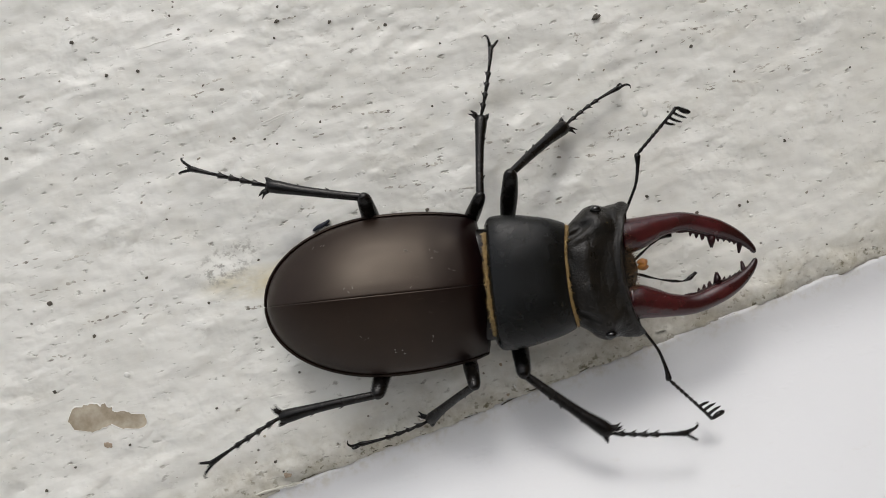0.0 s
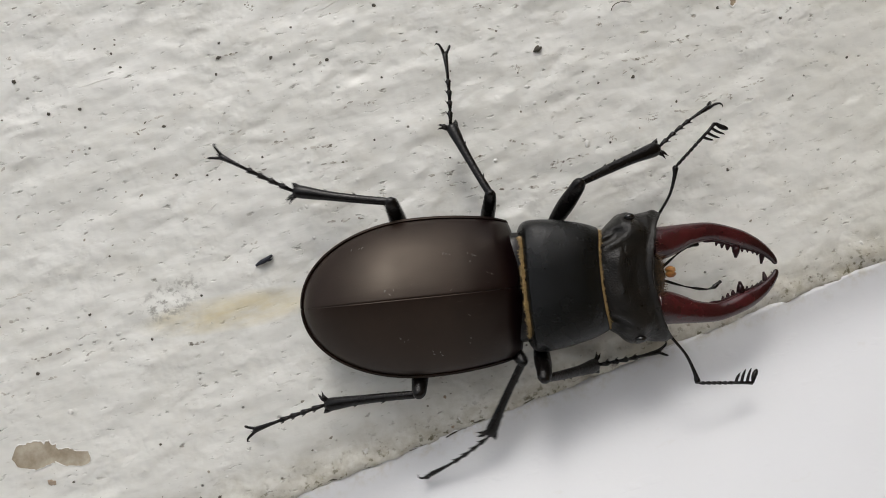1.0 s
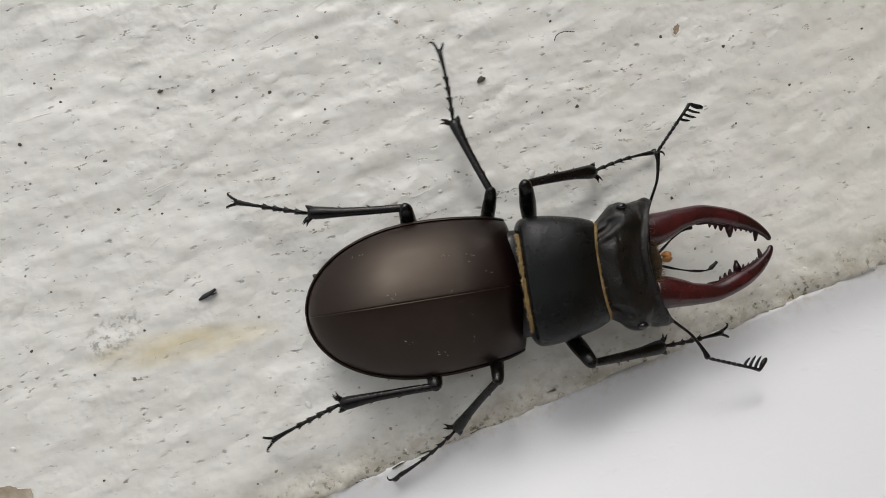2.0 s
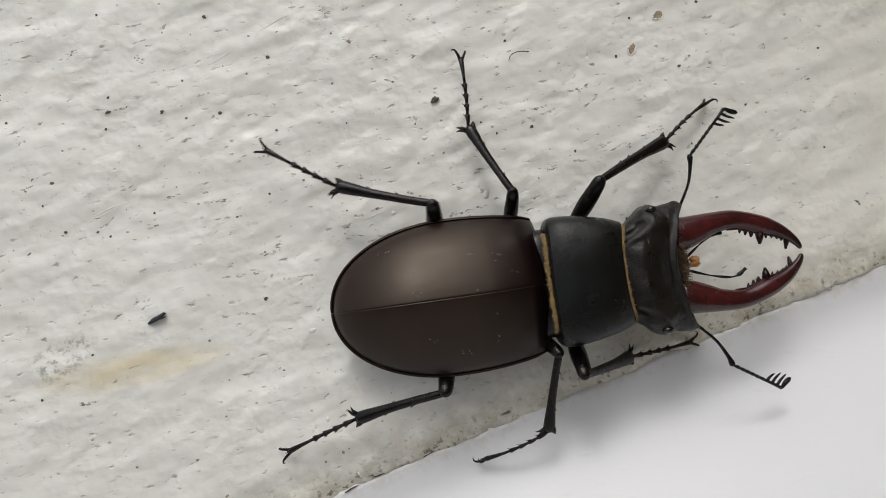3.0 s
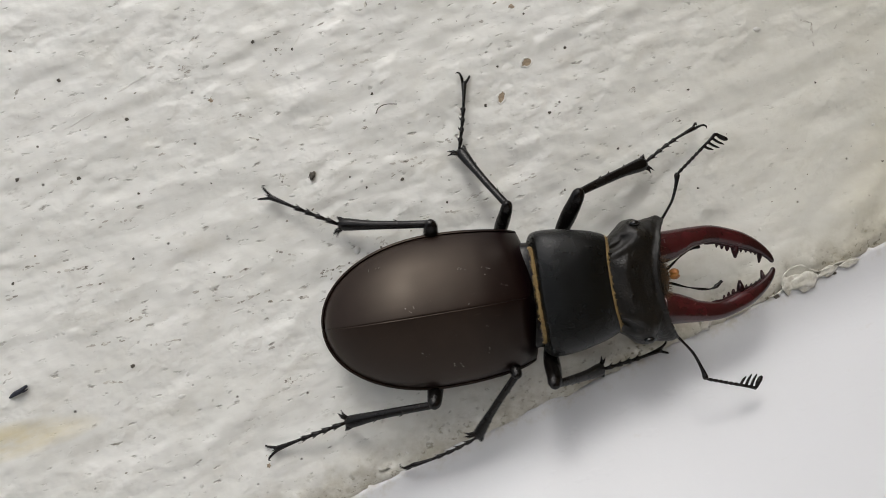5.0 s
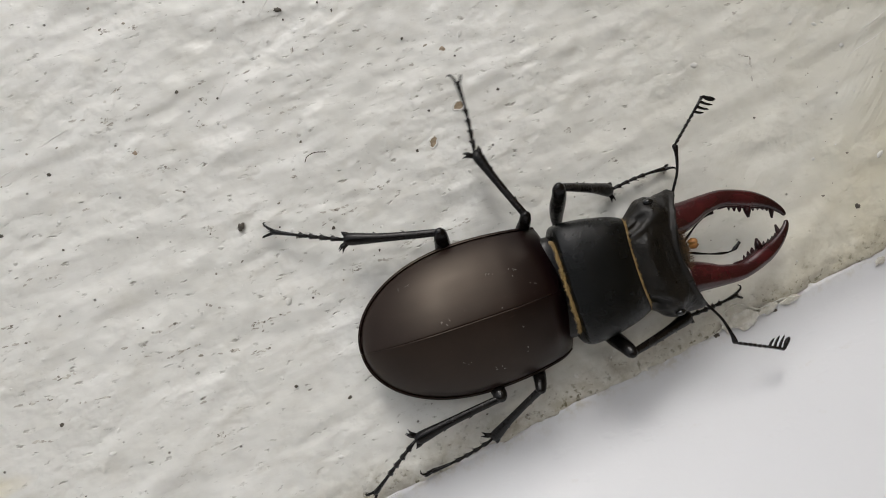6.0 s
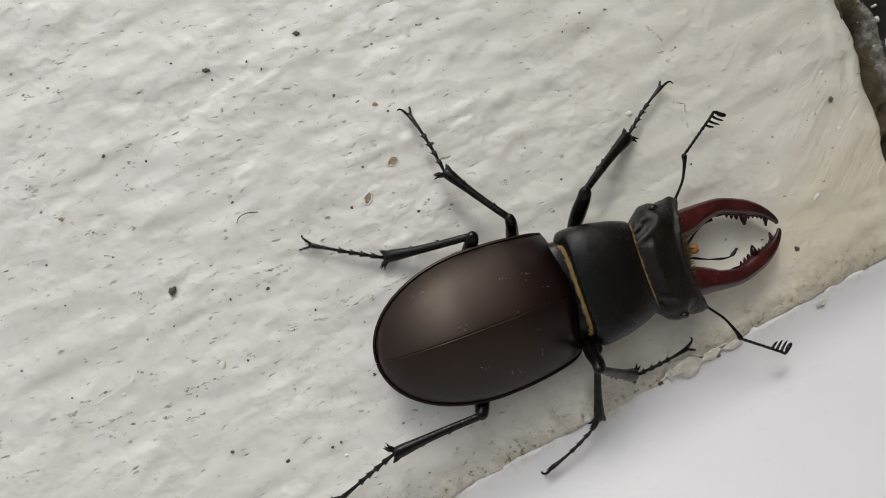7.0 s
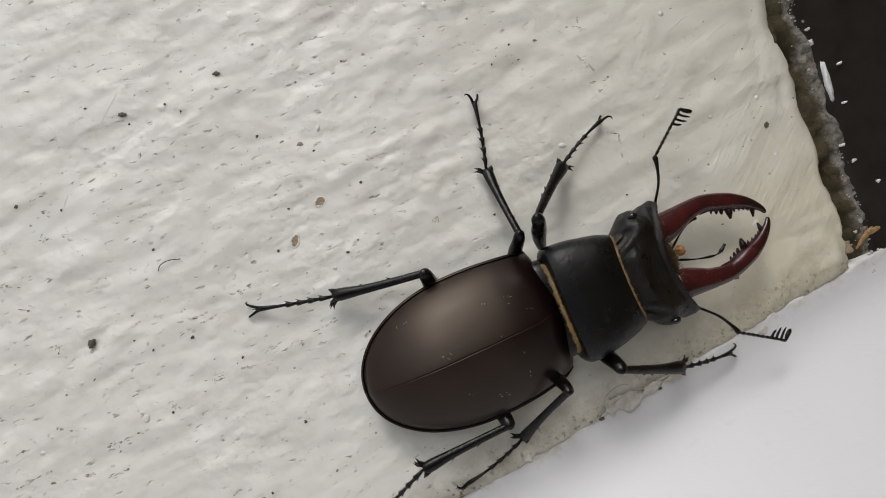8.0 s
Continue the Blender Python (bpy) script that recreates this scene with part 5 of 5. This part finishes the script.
def motions():
    # seconds, place in millimetres, lean, dip and heading in degrees
    walk(beetle, [(t, HOME @ pose(x * MM, y * MM, z * MM, lean, dip, heading)) for t, x, y, z, lean, dip, heading in [
        (0, 8.25, -2.8, 1.16, -3.2, -1.2, 13.1),
        (0.3, 11.88, 0.29, 0.84, -2.21, 0.99, 14.2),
        (0.5, 13.8, 0.88, 0.58, -1.1, 3, 13),
        (0.8, 17.25, 2.21, 0.56, -1.58, 2.25, 10.68),
        (1, 20.17, 2.93, 0.52, -2.2, 1.6, 12.2),
        (1.2, 22.19, 4.24, 0.64, -1.58, 1.91, 13.17),
        (1.5, 23.85, 6.31, 0.36, -0.7, 2.7, 12.3),
        (1.7, 25.15, 7.36, 0.1, -1.7, 1.7, 14.4),
        (2.8, 35.74, 12.15, 0.37, -2.5, -1, 14.2),
        (3, 37.63, 12.91, 0.75, -2.2, -1.1, 13.8),
        (3.2, 39.7, 12.87, 0.87, -2.24, -1.21, 12.95),
        (3.5, 40.59, 13.89, 0.57, -2, -1.3, 11),
        (3.8, 42.49, 14.44, 0.49, -1.58, -1.2, 10.09),
        (4, 43.67, 15.14, 0.52, -1.7, -0.9, 11.1),
        (4.2, 46.13, 16.66, 0.51, -0.74, 0.27, 12.67),
        (4.5, 49.45, 18.34, 0.09, 0.3, 1.9, 13.5),
        (4.7, 51.1, 18.65, -0.05, -0.9, 1.5, 11.6),
        (5.8, 64.32, 26.99, -0.11, -2.2, 0.4, 19.6),
        (6, 67.12, 28.66, -0.47, -1.7, 1.7, 20.5),
        (6.2, 68.99, 29.47, -0.63, -1.77, 2.47, 21.18),
        (6.5, 71.62, 31.74, -0.97, -1.3, 3.8, 19.4),
        (6.8, 75.43, 34.99, -1.21, -1.27, 4.61, 19.32),
        (7, 77.39, 36.14, -1.26, -1.5, 4.9, 20.3),
        (7.2, 79.53, 37.2, -1.25, -1.01, 4.04, 21.51),
        (7.5, 79.94, 38.48, -1.37, -0.1, 2.7, 24.4),
        (7.8, 83.73, 39.02, -1.67, -0.39, 1.51, 25.67),
        (8, 85.6, 39.25, -1.32, -1.1, 0.8, 22.9),
    ]])
    nods = [(0, 0.2), (0.3, 0.4), (0.5, 0.8), (0.8, -1.7), (1, -1.4), (1.2, -3), (1.5, -1.3), (1.7, -0.2), (2.8, 0.5), (3, -0.8), (3.2, -1.7), (3.5, -2.6), (3.8, -2.3), (4, -0.6), (4.2, -1.2), (4.5, -0.5), (4.7, -1.3), (5.8, -3.3), (6, -1.5), (6.2, -0.7), (6.5, -1.8), (6.8, -3.5), (7, -3.5), (7.2, -4.6), (7.5, -2.7), (7.8, -1.6), (8, -0.6)]
    walk(skull, [(t, pose(*(HEAD_PIVOT * MM), 0, 0, nod) @ pose(*(-HEAD_PIVOT * MM))) for t, nod in nods])
    step_leg("front", 1, [
        (0, 5.1, 14.1, 7, 37, -24, 29, -2),
        (0.3, 2.2, 12.9, 6.8, 35, -19, 25, -3),
        (0.5, 2.5, 12.4, 6.8, 38, -12, 39, 2),
        (0.8, 6.8, 13.5, 7.5, 33, 2, 40, 14),
        (1, 9.8, 13.1, 7.3, 19, -7, 32, 1),
        (1.2, 10.4, 13.1, 7.1, 18, -18, 23, 0),
        (1.5, 6.8, 13.6, 6.9, 14, -19, 13, -3),
        (1.7, 5.7, 13.6, 7, 7, -18, 7, -3),
        (2.25, 1.1, 12.6, 9.2, 6, -31, 11, -6),
        (2.8, 8.3, 13.7, 6.6, 30, 3, 37, 8),
        (3, 10.1, 13, 6, 23, -15, 33, -12),
        (3.2, 9.7, 13.5, 6.6, 26, -24, 30, -3),
        (3.5, 7.7, 13.7, 7.5, 30, -27, 28, -6),
        (3.8, 5.8, 14, 8.2, 31, -29, 23, -8),
        (4, 4.8, 14.2, 9, 27, -32, 27, -8),
        (4.2, 2.6, 13, 9.1, 27, -32, 22, -8),
        (4.5, 0.8, 11.6, 9.3, 34, -33, 21, -5),
        (4.7, 4.2, 12.8, 6.4, 28, -14, 33, 2),
        (5.25, 10.8, 13.2, 6.7, 5, -20, 18, 0),
        (5.8, 5.8, 13.3, 10.1, -8, -34, 9, -6),
        (6, 3.2, 13.4, 10.4, -13, -36, 3, -2),
        (6.2, 1.2, 12.9, 10.8, -13, -40, 0, 1),
        (6.5, 1.9, 12, 9.4, 12, -21, 21, -6),
        (6.8, 7, 13.3, 8.3, 25, -14, 40, 6),
        (7, 7.3, 12.9, 7.4, 28, -13, 35, 3),
        (7.2, 6.4, 14.1, 7.8, 22, -15, 26, -1),
        (7.5, 5.3, 13.4, 9, 19, -24, 18, -1),
        (7.8, 3, 14.2, 10, 22, -33, 15, 1),
        (8, 1.6, 13.1, 10.9, 31, -33, 24, -5),
    ])
    step_leg("middle", 1, [
        (0, 0.8, 11.5, 7, 82, -10, 76, -4),
        (0.3, 0.5, 11.8, 7.5, 74, -26, 69, 20),
        (0.5, -0.3, 12.6, 6.7, 88, -16, 75, 4),
        (0.8, -1.2, 12.8, 7.1, 103, -19, 83, 11),
        (1, -2.4, 12.7, 6.9, 111, -13, 89, 0),
        (1.2, -2.6, 13, 6.7, 117, -16, 92, 2),
        (1.5, -3.6, 12.7, 6.1, 127, -12, 105, -7),
        (1.7, -3.6, 12.4, 6.7, 130, -2, 107, -1),
        (2.25, 0.1, 13.5, 6.6, 87, -16, 79, 1),
        (2.8, -1.4, 12.9, 6.8, 105, -18, 85, 3),
        (3, -2.2, 13, 6.3, 113, -14, 88, -4),
        (3.2, -2.8, 12.9, 6.5, 118, -9, 96, 2),
        (3.5, -4.5, 13.3, 6.5, 122, -10, 102, -3),
        (3.8, -1.9, 13.1, 7.3, 115, -21, 102, 11),
        (4, -1.4, 13.1, 6.9, 97, -22, 87, 2),
        (4.2, 0, 11.3, 7.2, 86, -15, 79, 12),
        (4.5, -0.6, 12.1, 6.3, 89, -21, 75, 1),
        (4.7, -1.2, 13.3, 6.8, 96, -27, 77, 0),
        (5.25, -1.2, 12.4, 6.7, 128, -19, 79, 2),
        (5.8, -4.4, 12, 7, 132, -3, 113, -1),
        (6, -1.3, 11.2, 6.8, 109, -9, 86, -1),
        (6.2, -0.7, 11.6, 6.9, 87, -16, 77, 8),
        (6.5, -1.8, 12.1, 6.6, 103, -17, 82, 2),
        (6.8, -3.4, 13, 6.4, 118, -15, 94, -2),
        (7, -4.5, 12.7, 6.2, 123, -10, 100, -13),
        (7.2, -4.7, 13.5, 6, 127, -13, 108, -4),
        (7.5, -1.8, 11.4, 6.3, 112, 4, 86, -2),
        (7.8, 0.1, 11.7, 7.1, 91, -18, 76, 9),
        (8, -0.5, 11.9, 7.3, 87, -23, 77, 0),
    ])
    step_leg("hind", 1, [
        (0, -14.3, 12.8, 7.4, 166, -8, 161, -4),
        (0.3, -17, 12.2, 6.6, 167, 1, 158, -5),
        (0.5, -20, 11.6, 5.6, 172, -12, 167, -6),
        (0.8, -20.1, 11.7, 6.2, 173, -8, 160, -3),
        (1, -15.7, 12.9, 6.5, 167, -9, 149, 1),
        (1.2, -10.1, 12.7, 6.5, 170, -6, 152, 6),
        (1.5, -10.4, 12.4, 5.8, 170, -15, 163, -8),
        (1.7, -10.7, 12.8, 6.5, 170, -7, 164, -14),
        (2.25, -16.4, 12.3, 6, 177, -7, 159, -9),
        (2.8, -18.3, 12.2, 7, 163, -7, 148, -2),
        (3, -13.3, 12.7, 7, 161, -6, 145, -1),
        (3.2, -9.2, 12.2, 7.3, 163, -10, 147, 7),
        (3.5, -9.5, 12, 7.1, 163, -15, 153, -9),
        (3.8, -10.8, 13, 6.9, 167, -9, 159, -6),
        (4, -11.8, 12.7, 6.5, 164, -13, 159, -9),
        (4.2, -13.9, 13.1, 6.3, 166, -9, 158, -9),
        (4.5, -17.5, 12.5, 5.8, 166, -11, 156, -13),
        (4.7, -19.1, 11.9, 5.8, 165, -12, 158, -11),
        (5.25, -6.2, 12, 6.9, 174, -22, 141, -2),
        (5.8, -10.8, 12.4, 7.5, 165, -17, 153, -11),
        (6, -13.6, 12.6, 6.9, 166, -12, 155, -16),
        (6.2, -16.6, 12.5, 6.1, 164, -15, 153, -10),
        (6.5, -19.4, 11.3, 5.9, 166, -20, 152, -10),
        (6.8, -15.3, 12.7, 5.7, 167, -17, 146, -8),
        (7, -10.4, 12.1, 5.8, 174, -23, 151, -5),
        (7.2, -9.9, 12.9, 6.3, 185, -24, 168, -5),
        (7.5, -10.5, 12.5, 5.9, 179, -4, 169, -22),
        (7.8, -13.8, 12.9, 7.3, 172, -23, 171, -3),
        (8, -15, 12.2, 6.8, 171, -15, 166, -8),
    ])
    step_leg("front", -1, [
        (0, 4.1, -12.1, 5.7, -40, 7, -4, 8),
        (0.3, 6.7, -13.2, 7.6, -12, -1, 2, 0),
        (0.5, 6.1, -11.7, 8.8, 1, -29, 9, -5),
        (0.8, 4.7, -12.5, 8.9, 4, -34, 11, -3),
        (1, 1.6, -11.9, 9.2, -2, -41, 6, 0),
        (1.2, 1.1, -12.1, 10.4, -6, -51, 5, 1),
        (1.5, -0.1, -11.2, 9.2, -16, -33, 9, -4),
        (1.7, 3.7, -12.3, 5.7, -7, -16, -7, -6),
        (2.25, 8.7, -11.7, 8.6, 0, -30, 7, -8),
        (2.8, 4.5, -12.4, 8.7, -1, -41, 7, -3),
        (3, 3.2, -12.4, 8.7, 0, -43, 5, -3),
        (3.2, 3.1, -12.5, 9.5, -1, -51, 4, -3),
        (3.5, 1.2, -12, 9.1, -1, -44, 7, -3),
        (4, 4.6, -12.2, 5.6, 5, -12, 9, -9),
        (4.2, 8.4, -12.1, 7.3, -7, -11, 4, -2),
        (4.5, 5.2, -11.4, 9.3, 0, -28, 11, -9),
        (4.7, 4.6, -11.6, 9.7, 4, -36, 10, -3),
        (5.25, -2.3, -12, 9.5, -13, -42, 7, 1),
        (5.8, 5.2, -12.1, 9.2, 10, -32, 5, -8),
        (6, 6.4, -11.3, 9.1, 5, -22, 1, -13),
        (6.2, 7.4, -10.4, 9.4, -18, -26, -1, -8),
        (6.5, 3.2, -11, 10.7, -11, -34, 1, -1),
        (6.8, 0.5, -11.3, 11.7, -16, -44, 0, 3),
        (7, -1.3, -10.6, 11.1, -31, -40, 6, 3),
        (7.2, -1.7, -10.1, 11.7, -35, -45, -3, 2),
        (7.5, 1.4, -10.6, 10.8, -23, -27, -21, -9),
        (7.8, 5.1, -10.8, 10.2, -36, -13, -14, -7),
        (8, 4.6, -10.8, 9.7, -26, -23, -12, -14),
    ])
    step_leg("middle", -1, [
        (0, -2.6, -12.6, 7.5, -140, -44, -168, -3),
        (0.3, -4.6, -13, 6.4, -143, -30, -166, -5),
        (0.5, -6.7, -12, 5.4, -137, -17, -163, -16),
        (0.8, -5.9, -12, 5.3, -141, -20, -148, -8),
        (1, -0.1, -10, 5.1, -117, -16, -151, -14),
        (1.2, 1.5, -8.7, 6.8, -100, -21, -167, 1),
        (1.5, -1, -10.3, 9, -121, -38, -151, -13),
        (1.7, -2, -11.1, 7.2, -127, -38, -150, -3),
        (2.25, -6.5, -12.5, 7.1, -134, -33, -151, -6),
        (2.8, -0.4, -10.5, 5.7, -115, -22, -151, -8),
        (3, 0.9, -9.5, 6, -102, -16, -161, -18),
        (3.2, 0.3, -9.6, 6.6, -105, -17, -156, -10),
        (3.5, -1.2, -11, 7.3, -120, -40, -168, 0),
        (3.8, -3.1, -11.5, 8.4, -130, -45, -162, 0),
        (4, -3.4, -11.8, 7.7, -136, -42, -160, -1),
        (4.2, -5.4, -12.1, 7.2, -142, -33, -161, -4),
        (4.5, -8.4, -12, 6.3, -140, -24, -160, -9),
        (4.7, -9.4, -11.9, 6.7, -141, -26, -148, -10),
        (5.25, 1.1, -9, 6.6, -114, -21, -180, -11),
        (5.8, -3.9, -12.6, 6.7, -143, -34, -174, -2),
        (6, -6.8, -12.3, 6.6, -142, -32, -172, -3),
        (6.2, -8.8, -12.1, 6.5, -144, -28, -172, -5),
        (6.5, -8.7, -10.5, 6.2, -147, -9, -143, -26),
        (6.8, -1.6, -10.3, 8.2, -114, -30, -160, -11),
        (7, 1.5, -9.1, 6.2, -100, -19, -156, -9),
        (7.2, -1.9, -9.3, 10.3, -100, -48, -162, -5),
        (7.5, -2, -9.8, 9.4, -116, -40, -173, -4),
        (7.8, -3.7, -10.4, 9.8, -140, -41, -169, -3),
        (8, -3.3, -10.5, 8.8, -144, -37, -167, -2),
    ])
    step_leg("hind", -1, [
        (0, -15, -12.6, 6, -172, -6, -152, -3),
        (0.3, -8.9, -12.5, 6, -177, -18, -155, 1),
        (0.5, -9.7, -11.7, 5.7, -179, -14, -160, -15),
        (0.8, -11.5, -12.5, 5.8, -179, -14, -162, -7),
        (1, -14.4, -12.6, 5.6, -177, -17, -165, -12),
        (1.2, -15.3, -12.5, 5.5, -176, -12, -168, -8),
        (1.5, -17.8, -12.1, 5.2, -173, -12, -159, -12),
        (1.7, -18.2, -11.7, 5.5, -175, -8, -162, -10),
        (2.25, -8.7, -11.7, 5.8, -178, -12, -157, -14),
        (2.8, -14.1, -12.6, 6.1, -173, -19, -162, -7),
        (3, -15, -12.4, 6.1, -169, -16, -161, -10),
        (3.2, -15.6, -12.2, 6.1, -169, -9, -160, -9),
        (3.5, -17.6, -11.7, 5.9, -159, -17, -152, -6),
        (3.8, -18.9, -11.5, 6.2, -159, -13, -145, -1),
        (4, -16.7, -11.8, 6.4, -161, -13, -142, 0),
        (4.2, -12.2, -12.4, 6.6, -164, -18, -147, 7),
        (4.5, -9.6, -11.1, 6.2, -177, -23, -156, -2),
        (4.7, -10.7, -11.5, 7.4, -176, -26, -161, -9),
        (5.25, -18, -12.6, 5.3, -174, -14, -168, -10),
        (5.8, -17.7, -11.9, 6.5, -174, -10, -147, -21),
        (6, -12.3, -11.7, 6, -171, -8, -141, -22),
        (6.2, -11.3, -11.5, 7.1, -182, -31, -159, -4),
        (6.5, -11.4, -12.4, 5.9, -182, -20, -161, -11),
        (6.8, -16.1, -12.5, 6.2, -178, -20, -162, -16),
        (7, -17.3, -12, 4.5, -177, -5, -154, -26),
        (7.2, -20.3, -9.9, 9.3, -165, -37, -155, -13),
        (7.5, -19.5, -10.3, 6.2, -166, -17, -167, -11),
        (7.8, -15, -10.8, 9.6, -160, -34, -149, -4),
        (8, -12.3, -12, 6, -178, -2, -152, -21),
    ])
    wave_feeler(1, (20.0, 8.2, 7.0), nods, [
        (0, 74, 11, 43, -2),
        (0.3, 81, 24, 51, 5),
        (0.5, 72, 10, 46, 0),
        (0.8, 71, 12, 46, 1),
        (1, 67, 11, 42, -1),
        (1.2, 68, 16, 45, 10),
        (1.5, 69, 10, 41, -1),
        (1.7, 72, 10, 43, -1),
        (2.8, 75, 10, 49, -2),
        (3, 73, 10, 45, -3),
        (3.2, 65, 9, 40, 4),
        (3.5, 63, 10, 36, -3),
        (3.8, 60, 5, 34, 2),
        (4, 62, 9, 32, -3),
        (4.2, 58, 5, 34, 2),
        (4.5, 67, 9, 38, -2),
        (4.7, 65, 9, 38, -1),
        (5.8, 65, 10, 36, -2),
        (6, 73, 10, 42, -1),
        (6.2, 80, 15, 49, 5),
        (6.5, 73, 10, 43, 0),
        (6.8, 73, 22, 42, 8),
        (7, 64, 11, 37, 2),
        (7.2, 68, 22, 38, 7),
        (7.5, 72, 9, 44, -1),
        (7.8, 75, 14, 48, 4),
        (8, 69, 9, 37, -2),
    ])
    wave_feeler(-1, (20.0, -8.2, 7.0), nods, [
        (0, -70, 5, -46, -13),
        (0.3, -64, 12, -43, -7),
        (0.5, -66, 9, -40, -7),
        (0.8, -64, 6, -17, -6),
        (1, -66, 9, -6, -9),
        (1.2, -49, -12, -18, -5),
        (1.5, -58, 10, -27, -7),
        (1.7, -58, 9, -22, -9),
        (2.8, -55, 6, -29, -11),
        (3, -56, 6, -31, -11),
        (3.2, -61, 10, -34, -5),
        (3.5, -67, 6, -40, -12),
        (3.8, -77, 9, -30, -12),
        (4, -76, 8, -35, -11),
        (4.2, -58, -9, -32, -2),
        (4.5, -69, 13, -24, -8),
        (4.7, -64, 14, -16, -9),
        (5.8, -77, 10, -30, -10),
        (6, -71, 10, -24, -8),
        (6.2, -52, -16, -18, -4),
        (6.5, -62, 12, -23, -7),
        (6.8, -50, -4, -24, -6),
        (7, -60, 10, -32, -6),
        (7.2, -57, 2, -34, 1),
        (7.5, -56, 9, -35, -7),
        (7.8, -51, 10, -34, 4),
        (8, -54, 8, -32, -8),
    ])
    # the crumb loses its hold and slips a little way down
    walk(loose_grain, [(t, HOME @ pose(x * MM, y * MM, 0.1 * MM, 0, 0, turn)) for t, x, y, turn in ((0.0, 20.56, 38.19, 40), (4.6, 20.56, 38.19, 40), (4.7, 22.3, 35.55, 75), (8.0, 22.3, 35.55, 75))])


motions()
